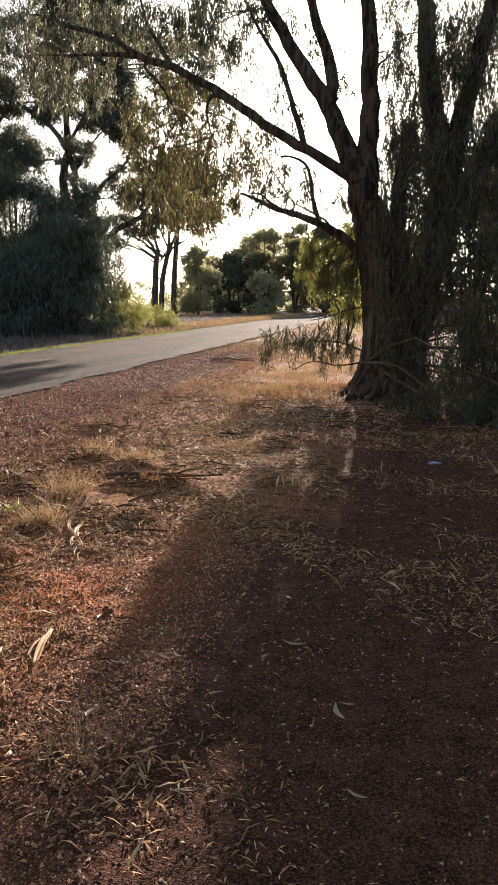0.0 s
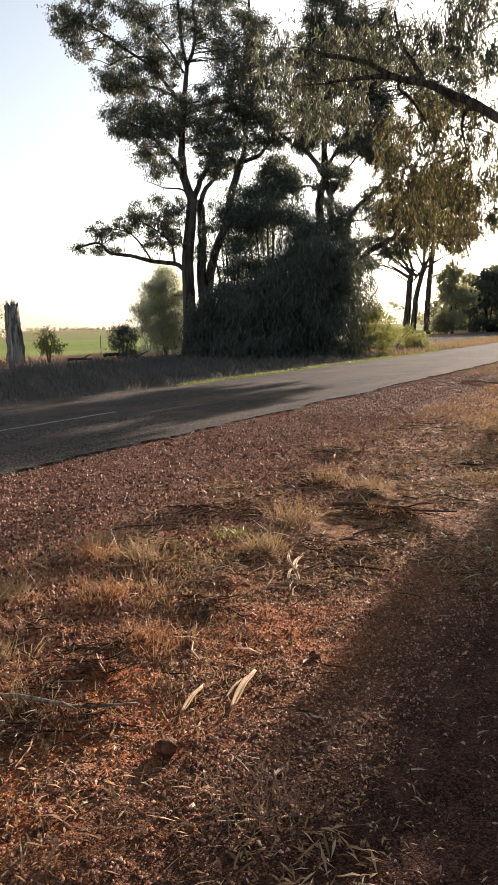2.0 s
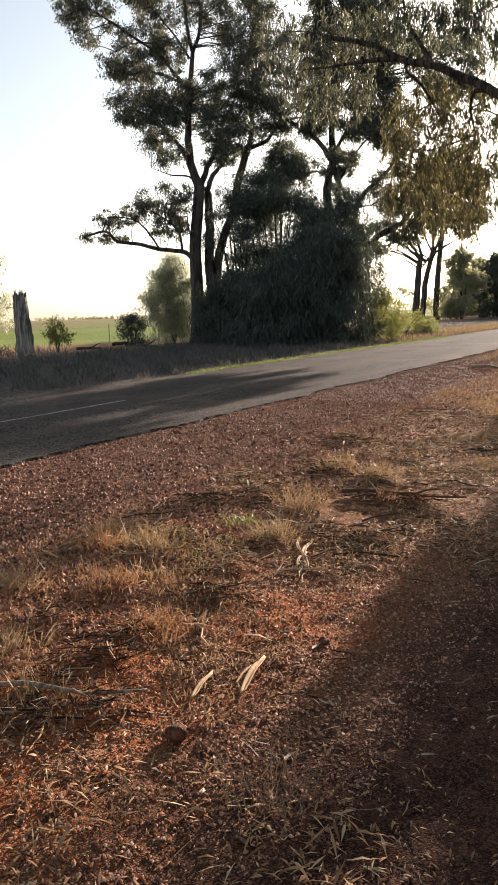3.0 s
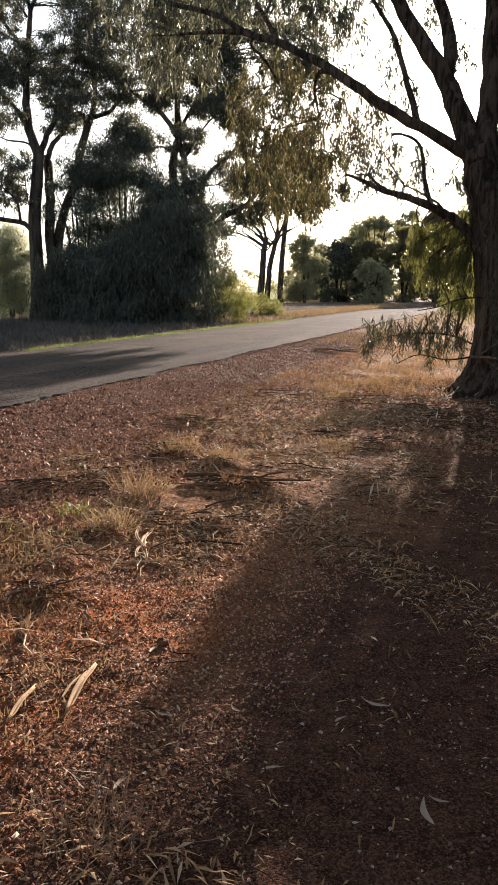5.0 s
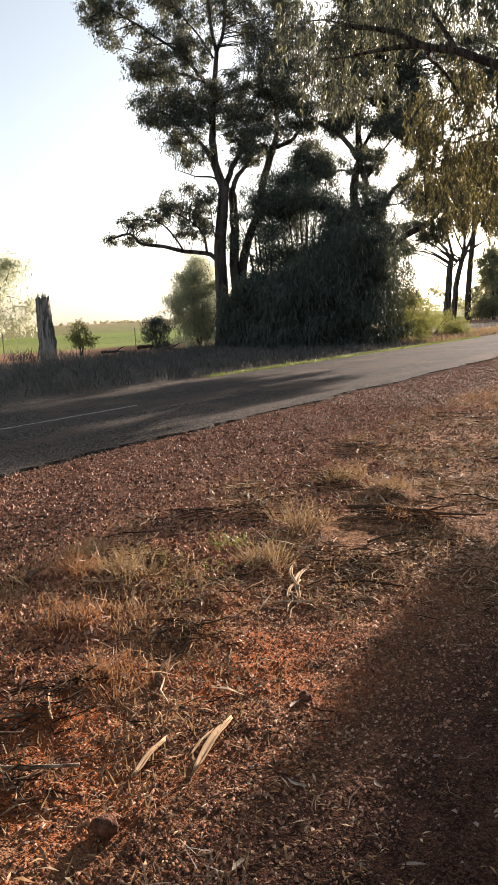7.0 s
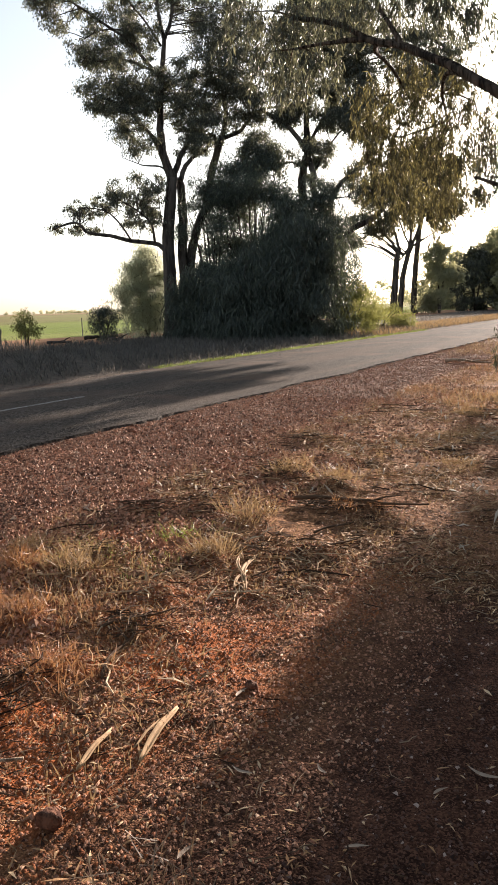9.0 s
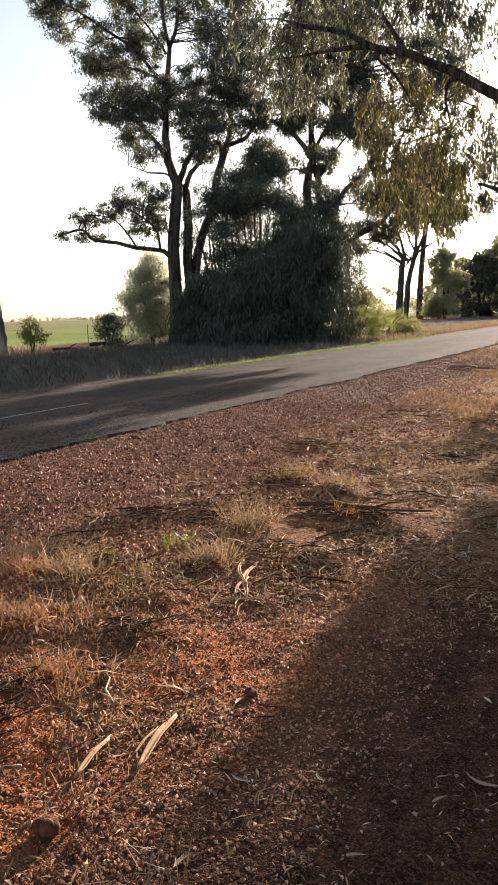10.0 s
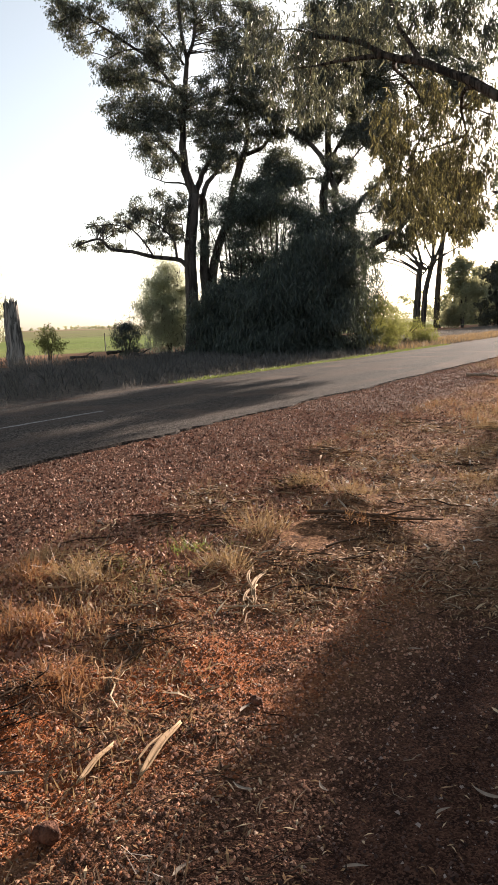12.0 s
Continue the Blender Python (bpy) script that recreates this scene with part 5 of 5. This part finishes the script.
stuff("twig_litter", lying_sticks(scatter(2800, BELT, 1.2), 0.13, 0.002), STICK_WOOD, "thin dry twigs on the verge", "twigs")
stuff("bark_litter", flat_leaves(scatter(1500, BELT, 1.2), 0.13, 0.012, 0.25), BARK_STRIP, "pale curled shreds of shed bark", "bark litter")
stuff("bark_litter", flat_leaves(scatter(1100, [(-4.6, -1.5, 7, 14.5, 2), (-2.5, 0.6, 10.5, 15, 1)], 0.8), 0.1, 0.015, 0.3), PALE_BARK, "white curled scraps of bark under the tree", "bark litter")
stuff("bark_litter", flat_leaves(scatter(620, [(-4.5, -1.4, 6.2, 13.5, 2), (-2.4, -0.4, 10, 13.5, 1)], 0.8), 0.085, 0.02, 0.45), WHITE_FLAKE, "curled white flakes of bark in the litter", "bark litter")
stuff("bark_litter", lying_sticks(scatter(700, [(-4.5, -2.2, 5, 13, 3), (-3.4, 0.8, 10.5, 15.5, 3.0), (-4.2, -2.4, 3, 6, 0.6)], 1.0), 0.26, 0.004, 0.06), BARK_STRIP, "long pale strips of shed bark", "bark litter")
stuff("twig_litter", lying_sticks(scatter(170, [(-4.5, -2.2, 5, 13, 3), (-2.8, 0.8, 11, 15, 1.5)], 1.0), 0.42, 0.005, 0.1), STICK_WOOD, "dark fallen twigs heaped in the litter", "twigs")


def twig_heap(x, y, reach_m, n, length):
    """A loose heap of dead twigs, piled higher towards its middle."""
    p = np.stack([x + rng.normal(size=n) * reach_m * 0.5, y + rng.normal(size=n) * reach_m * 0.32, np.zeros(n)], 1)
    gap = np.hypot((p[:, 0] - x) / reach_m, (p[:, 1] - y) / reach_m)
    p[:, 2] = ground_top(p[:, 0], p[:, 1]) + 0.05 * np.exp(-2.5 * gap**2) * rng.uniform(0, 1, n)
    way = rng.uniform(0, 3.14)
    stuff("twig_heap", lying_sticks(p, length, 0.003, 0.2, way, 1.5), STICK_WOOD, "loose heap of dead twigs and bark", "twigs")


for x, y, r, n in ((-4.0, 6.35, 0.3, 46), (-3.7, 6.6, 0.28, 40), (-3.65, 8.0, 0.34, 50), (-4.1, 9.7, 0.4, 50), (-2.7, 6.85, 0.26, 46), (-2.4, 7.0, 0.25, 40), (-3.5, 5.3, 0.25, 36), (-2.75, 3.65, 0.2, 44), (-2.8, 3.4, 0.2, 40), (-2.6, 3.05, 0.2, 40), (-2.45, 3.25, 0.16, 30), (-2.8, 3.9, 0.2, 40), (-3.25, 3.85, 0.22, 40), (-2.7, 4.5, 0.2, 44), (-2.7, 5.8, 0.2, 30), (-1.7, 11.6, 0.5, 60), (-1.3, 11.1, 0.5, 50), (-1.8, 9.1, 0.4, 40), (-0.9, 10.4, 0.5, 50), (-0.5, 10.0, 0.4, 36)):
    twig_heap(x, y, r, n, 0.16 if y < 6 else 0.26)


def tuft(at, radius, height, n, material, label, lean=0.8):
    """A ragged grass tussock: fine blades of uneven length that arch outward from several feet."""
    feet = rng.normal(size=(7, 2)) * radius * 0.4
    k = rng.integers(0, 7, n)
    off = rng.normal(size=(n, 2)) * radius * 0.3
    base = np.concatenate([feet[k] + off, np.full((n, 1), -0.01)], 1)
    way = np.concatenate([off / radius * lean * 2 + rng.normal(size=(n, 2)) * 0.35 + rng.normal(size=(7, 2))[k] * 0.25, np.ones((n, 1))], 1)
    L = height * rng.uniform(0.25, 1.2, n) * rng.uniform(0.6, 1.2, 7)[k]
    ob = mesh_object("grass_tuft", *blades(base, way, L, 0.0052, 0.6), material)
    ob.location = at
    return tagged(ob, label, "grass tuft", "tussocks on the verge", "stuff")


TUFTS = [(-3.1, 6.35, 0.24, 0.19, STRAW), (-2.95, 5.6, 0.17, 0.16, STRAW), (-3.54, 5.0, 0.22, 0.19, STRAW), (-3.9, 4.9, 0.18, 0.13, RUSTY), (-2.97, 7.7, 0.22, 0.15, STRAW), (-3.5, 7.9, 0.24, 0.18, STRAW), (-2.77, 4.0, 0.22, 0.1, RUSTY), (-3.3, 4.4, 0.2, 0.11, RUSTY), (-3.9, 4.2, 0.18, 0.15, STRAW), (-2.8, 3.15, 0.24, 0.12, STRAW), (-1.6, 3.12, 0.24, 0.2, WIRY), (-4.2, 5.4, 0.18, 0.12, STRAW), (-2.45, 7.0, 0.2, 0.08, RUSTY), (-3.2, 3.5, 0.2, 0.12, STRAW), (-2.2, 9.0, 0.25, 0.1, STRAW), (-2.6, 10.5, 0.3, 0.12, STRAW), (-3.0, 12.5, 0.3, 0.16, STRAW), (-2.7, 14.5, 0.3, 0.2, STRAW)]
for x, y, r, h, m in TUFTS:
    tuft((x, y, float(ground_top(np.array(x), np.array(y)))), r * 0.8, h * 1.15, 130 if m is WIRY else 230, m, "thin wiry dead grass tussock on the path edge" if m is WIRY else "dry straw-coloured grass tussock" if m is STRAW else "low rusty-red dry grass tussock")
tuft((-3.36, 5.86, 0.02), 0.15, 0.13, 150, FRESH, "small fresh green grass tuft among litter")


def grass(n, boxes, height, material, label, width=0.008, drift=0.0):
    p = scatter(n, boxes, drift)
    n = len(p)
    way = rng.normal(size=p.shape) * (0.45, 0.45, 0.1) + (0, 0, 1)
    stuff("grass", blades(p - (0, 0, 0.01), way, height * rng.uniform(0.4, 1.3, n), width, 0.4), material, label, "grass")


grass(2000, [(-4.3, -2.5, 3.2, 4.7, 1)], 0.065, RUSTY, "low rusty grass on red soil", 0.0035, 1.5)
grass(1100, [(-4.5, -3.0, 3.3, 5.4, 1)], 0.075, STRAW, "matted golden dry grass on the verge", 0.006, 1.6)
grass(420, [(-4.1, -3.0, 5.0, 6.3, 1)], 0.05, FRESH, "sparse green shoots among the dry grass", 0.0035, 2.0)
grass(9000, [(-4.6, -2.0, 3, 12, 3), (-4.8, -2.4, 12, 24, 3), (-3.6, -2.0, 2.6, 5, 0.3)], 0.06, STRAW, "short dry straw grass on the verge", 0.006, 1.4)
grass(4500, [(-3.7, -1.0, 13.0, 26, 1)], 0.19, STRAW, "dry golden grass beside the big tree", 0.006, 1.5)
grass(7000, [(-6.6, 0.5, 24, 62, 1)], 0.24, STRAW, "dry golden grass along the near road edge", 0.012, 0.8)
grass(3000, [(-4.6, -1.2, 13, 24, 1)], 0.15, RUSTY, "rusty dry grass beside the big tree", 0.006, 1.5)
grass(30000, [(-24.5, -12.7, 8, 50, 3), (-24, -12.8, 50, 100, 1)], 0.27, GREY_GRASS, "rank dead grass beyond the road", 0.02, 1.4)
grass(7000, [(-24.5, -13.2, 10, 48, 1)], 0.36, DARK_WEED, "dark clumps of dead weeds beyond the road", 0.028, 4.0)
grass(420, [(-27.6, -26.1, 24.6, 26.6, 1), (-25.0, -23.6, 24.4, 26.4, 1)], 0.6, GREY_GRASS, "tall dead weeds round the stump", 0.025)
grass(16000, [(-16, -12.9, 38, 100, 1)], 0.26, STRAW, "golden dry grass along the far road edge", 0.028)
grass(4500, [(-12.95, -12.55, 19, 45, 1)], 0.1, FRESH, "green grass fringe along the far road edge", 0.012)


# ---- single sticks, strips and leaves ----


def bark_piece(at, heading, length, width, label, material=PALE_BARK, bend=0.012):
    """A split strip of bark: a long curved trough with torn ends."""
    s = np.linspace(-0.5, 0.5, 9)
    c = np.linspace(-1, 1, 5)
    w = width * (1 - 0.5 * np.abs(s * 2) ** 3)[:, None] * (1 + rng.normal(size=(9, 5)) * 0.06)
    v = np.zeros((9, 5, 3))
    v[..., 0] = s[:, None] * length + rng.normal(size=(9, 5)) * 0.01 * (np.abs(s)[:, None] > 0.45) * length * 2
    v[..., 1] = c * w / 2 + bend * length * np.cos(s * 6)[:, None]
    v[..., 2] = 0.006 + 0.35 * width * c**2 + 0.012 * length * np.sin(s * 7 + 1)[:, None]
    i, j = np.meshgrid(np.arange(8), np.arange(4), indexing="ij")
    f = np.stack([i * 5 + j, i * 5 + j + 1, (i + 1) * 5 + j + 1, (i + 1) * 5 + j], -1).reshape(-1, 4)
    ob = mesh_object("bark_strip", v.reshape(-1, 3), f, material, None, True)
    ob.matrix_world = pose(at[0], at[1], at[2] + float(ground_top(np.array(at[0]), np.array(at[1]))), 0, 0, heading)
    mod = ob.modifiers.new("thickness", "SOLIDIFY")
    mod.thickness, mod.offset = 0.006, -1
    return tagged(ob, label, "bark", "shed bark strips")


def stick(at, heading, length, thick, label, forks=1, material=None):
    """A fallen branch with a kink and side twigs."""
    ob = tree_thing("fallen_stick", (at[0], at[1], at[2] + float(ground_top(np.array(at[0]), np.array(at[1])))), label, "stick", "fallen sticks")
    ob.rotation_euler = (0, 0, radians(heading))
    pts = [(-length / 2, 0, thick), (-length * 0.2, length * 0.05, thick * 1.4), (length * 0.15, -length * 0.03, thick * 1.3), (length / 2, length * 0.06, thick)]
    line, r = limb_line(pts, thick, thick * 0.45, 4, 0.2)
    mesh_object("stem", *tube(line, r, 7, 0.08), material or STICK_WOOD, ob, True)
    for i in range(forks):
        a = line[len(line) // 2 + i]
        b = a + np.array((length * 0.25, length * rng.uniform(0.1, 0.22) * (1 if i % 2 else -1), 0.02))
        mesh_object("twig", *tube(np.array([a, (a + b) / 2 + (0, 0, 0.015), b]), [thick * 0.55, thick * 0.4, thick * 0.15], 5), material or STICK_WOOD, ob, True)
    return ob


BLEACHED = bark_material("bleached_stick", (0.14, 0.1, 0.07), (0.42, 0.33, 0.24), 30.0, 0.003)
bark_piece((-2.05, 3.78, 0.01), 103, 0.37, 0.034, "pale split strip of shed bark on red soil")
bark_piece((-2.08, 3.75, 0.015), 98, 0.2, 0.012, "narrow splinter of shed bark on red soil")
bark_piece((-2.19, 3.59, 0.01), 102, 0.25, 0.026, "narrow pale strip of shed bark on red soil")
bark_piece((-2.59, 5.46, 0.02), 112, 0.6, 0.03, "bent pale strip of shed bark in grass", PALE_BARK, 0.035)
bark_piece((-2.67, 5.52, 0.02), 122, 0.45, 0.022, "bent pale strip of shed bark in grass", PALE_BARK, 0.035)
bark_piece((-2.57, 5.32, 0.02), 104, 0.3, 0.02, "bent pale strip of shed bark in grass", PALE_BARK, 0.035)
bark_piece((-4.15, 11.70, 0.02), 60, 0.26, 0.022, "upturned white curl of bark in litter")
bark_piece((-4.10, 9.95, 0.02), 20, 0.3, 0.02, "upturned white curl of bark in litter")
bark_piece((-4.00, 9.40, 0.02), 110, 0.28, 0.022, "upturned white curl of bark in litter")
stick((-2.63, 3.22, 0.03), 20, 0.7, 0.013, "long crooked bleached stick in dry grass", 1, BLEACHED)
stick((-2.61, 4.31, 0.015), 111, 0.62, 0.01, "crooked dead twig on leaf litter", 2)
stick((-2.69, 4.57, 0.015), 58, 0.4, 0.009, "crooked dead twig on leaf litter", 1)
stick((-2.46, 6.95, 0.01), 6, 1.0, 0.016, "long dark fallen branch on the verge", 2)
stick((-2.45, 6.56, 0.01), 67, 0.5, 0.009, "thin pale fallen stick on the verge", 0)
stick((-5.0, 21.35, 0.01), -32, 1.45, 0.05, "pale fallen branch on the gravel shoulder", 3, BLEACHED)
stick((-4.02, 4.82, 0.02), 112, 0.4, 0.016, "short pale broken stick in grass", 0)
stick((-3.91, 5.70, 0.02), 99, 0.36, 0.01, "short pale broken stick in grass", 0)
stick((-0.93, 4.69, 0.01), 83, 0.5, 0.005, "thin dark twig on the footway", 1)


def dry_leaf(at, heading, length, width, label="pale curled dry gum leaf on the footway"):
    """One fallen gum leaf: a curved blade folded along its midrib."""
    t = np.linspace(0, 1, 9)
    w = width * np.sin(np.pi * t**0.8) * 0.5
    sway = 0.12 * length * np.sin(np.pi * t)
    v = np.zeros((9, 3, 3))
    v[..., 0] = ((t - 0.5) * length)[:, None]
    v[..., 1] = sway[:, None] + w[:, None] * np.array((-1, 0, 1))
    v[..., 2] = 0.008 + 0.12 * length * ((t - 0.5) ** 2)[:, None] * 2 + 0.35 * w[:, None] * np.array((1, 0, 1))
    i, j = np.meshgrid(np.arange(8), np.arange(2), indexing="ij")
    f = np.stack([i * 3 + j, i * 3 + j + 1, (i + 1) * 3 + j + 1, (i + 1) * 3 + j], -1).reshape(-1, 4)
    ob = mesh_object("dry_leaf", v.reshape(-1, 3), f, PALE_DRY, None, True)
    ob.matrix_world = pose(*at, 0, 0, heading)
    return tagged(ob, label, "leaf", "fallen leaves")


PALE_DRY = Nodes("bleached_leaf")
PALE_DRY = PALE_DRY.finish(PALE_DRY.mix(PALE_DRY.noise(60, 3), (0.22, 0.16, 0.115), (0.46, 0.37, 0.28)), 0.6)
for x, y, a, n in ((-0.95, 4.06, 168, 0.14), (-1.67, 3.72, 174, 0.1), (-1.44, 3.86, 141, 0.08), (-1.93, 4.19, 86, 0.1), (-0.67, 3.55, 168, 0.08), (-0.69, 3.47, 109, 0.16), (-1.2, 3.55, 30, 0.09), (-1.05, 3.9, 60, 0.08), (-1.5, 5.0, 20, 0.09), (-0.4, 4.4, 120, 0.1), (-0.9, 5.6, 75, 0.1), (-0.3, 5.2, 10, 0.09), (-1.62, 3.3, 80, 0.1), (-0.6, 3.0, 150, 0.1)):
    dry_leaf((x, y, float(ground_top(np.array(x), np.array(y))) + 0.006), a, n * 0.85, 0.12 * n + 0.003)


# ---- small things ----
def lump(name, at, size, material, label, category):
    """A clod or stone: a dented ball, wider than high."""
    bm = bmesh.new()
    bmesh.ops.create_icosphere(bm, subdivisions=3, radius=1.0)
    for v in bm.verts:
        k = 1 + 0.35 * noise.noise(v.co * 1.3 + Vector(at)) + 0.15 * noise.noise(v.co * 4 + Vector(at))
        v.co = Vector((v.co.x * size[0], v.co.y * size[1], v.co.z * size[2])) * k
    me = bpy.data.meshes.new(name)
    bm.to_mesh(me)
    bm.free()
    for p in me.polygons:
        p.use_smooth = True
    me.materials.append(material)
    ob = new(name, me)
    ob.location = (at[0], at[1], at[2] + float(ground_top(np.array(at[0]), np.array(at[1]))))
    return tagged(ob, label, category)


CLOD = bark_material("baked_clay", (0.07, 0.03, 0.02), (0.22, 0.1, 0.06), 18.0, 0.01, 1.0)
SCRAP = Nodes("faded_plastic")
SCRAP = SCRAP.finish(SCRAP.mix(SCRAP.noise(30, 3), (0.2, 0.25, 0.38), (0.4, 0.45, 0.55)), 0.4)
lump("clod", (-2.06, 3.22, 0.025), (0.042, 0.034, 0.034), CLOD, "hard red clay clod on bare soil", "clod")
lump("clod", (-1.93, 4.27, 0.012), (0.03, 0.022, 0.022), CLOD, "small red clay clod beside a leaf", "clod")
lump("clod", (-6.60, 9.75, 0.015), (0.06, 0.045, 0.03), CLOD, "pale red lump at the road edge", "clod")
lump("clod", (-1.00, 7.50, 0.01), (0.06, 0.04, 0.028), CLOD, "dark clod on the path", "clod")
lump("plastic_scrap", (-0.17, 8.36, 0.012), (0.06, 0.03, 0.015), SCRAP, "crumpled pale blue plastic scrap on litter", "rubbish")


def fallen_log(at, heading, length, thick):
    """A dead log with a broken side bough."""
    ob = tree_thing("fallen_log", at, "dark dead log lying in dry grass", "log", "logs beyond the road")
    ob.rotation_euler = (0, 0, radians(heading))
    line, r = limb_line([(-length / 2, 0, thick), (0, 0.1, thick * 1.2), (length / 2, -0.05, thick * 0.9)], thick, thick * 0.6, 5, 0.15)
    mesh_object("stem", *tube(line, r, 9, 0.1), BARK_GREY, ob, True)
    mesh_object("bough", *tube(np.array([(0.1 * length, 0, thick), (0.25 * length, 0.2, thick * 3), (0.42 * length, 0.3, thick * 4.2)]), [thick * 0.5, thick * 0.35, thick * 0.1], 6), BARK_GREY, ob, True)
    return ob


fallen_log((-27.6, 32.0, 0.03), 20, 1.3, 0.08)
fallen_log((-28.6, 36.2, 0.04), 75, 1.6, 0.11)
fallen_log((-25.2, 33.5, 0.05), -30, 2.2, 0.1)
fallen_log((-16.5, 44.0, 0.03), 50, 2.6, 0.12)


def field_fence(x, y0, y1, gap):
    """A wire fence on thin steel posts along the crop."""
    ob = tree_thing("field_fence", (x, y0, 0), "thin post and wire farm fence along the crop", "fence")
    me = None
    for k in range(int((y1 - y0) / gap) + 1):
        if me is None:
            post = mesh_object("post", *tube(np.array([(0, 0, -0.1), (0, 0, 0.6), (0, 0, 1.2)]), [0.032, 0.03, 0.03], 6), WOOD_OLD, ob)
            me = post.data
        else:
            post = new("post", me)
            post.parent = ob
        post.location = (0, k * gap, 0)
    for h in (0.3, 0.65, 1.05):
        mesh_object("wire", *tube(np.array([(0.05, 0, h), (0.05, (y1 - y0) / 2, h - 0.03), (0.05, y1 - y0, h)]), [0.003, 0.003, 0.003], 4), WOOD_OLD, ob)
    return ob


field_fence(-34.5, 20, 130, 5.5)
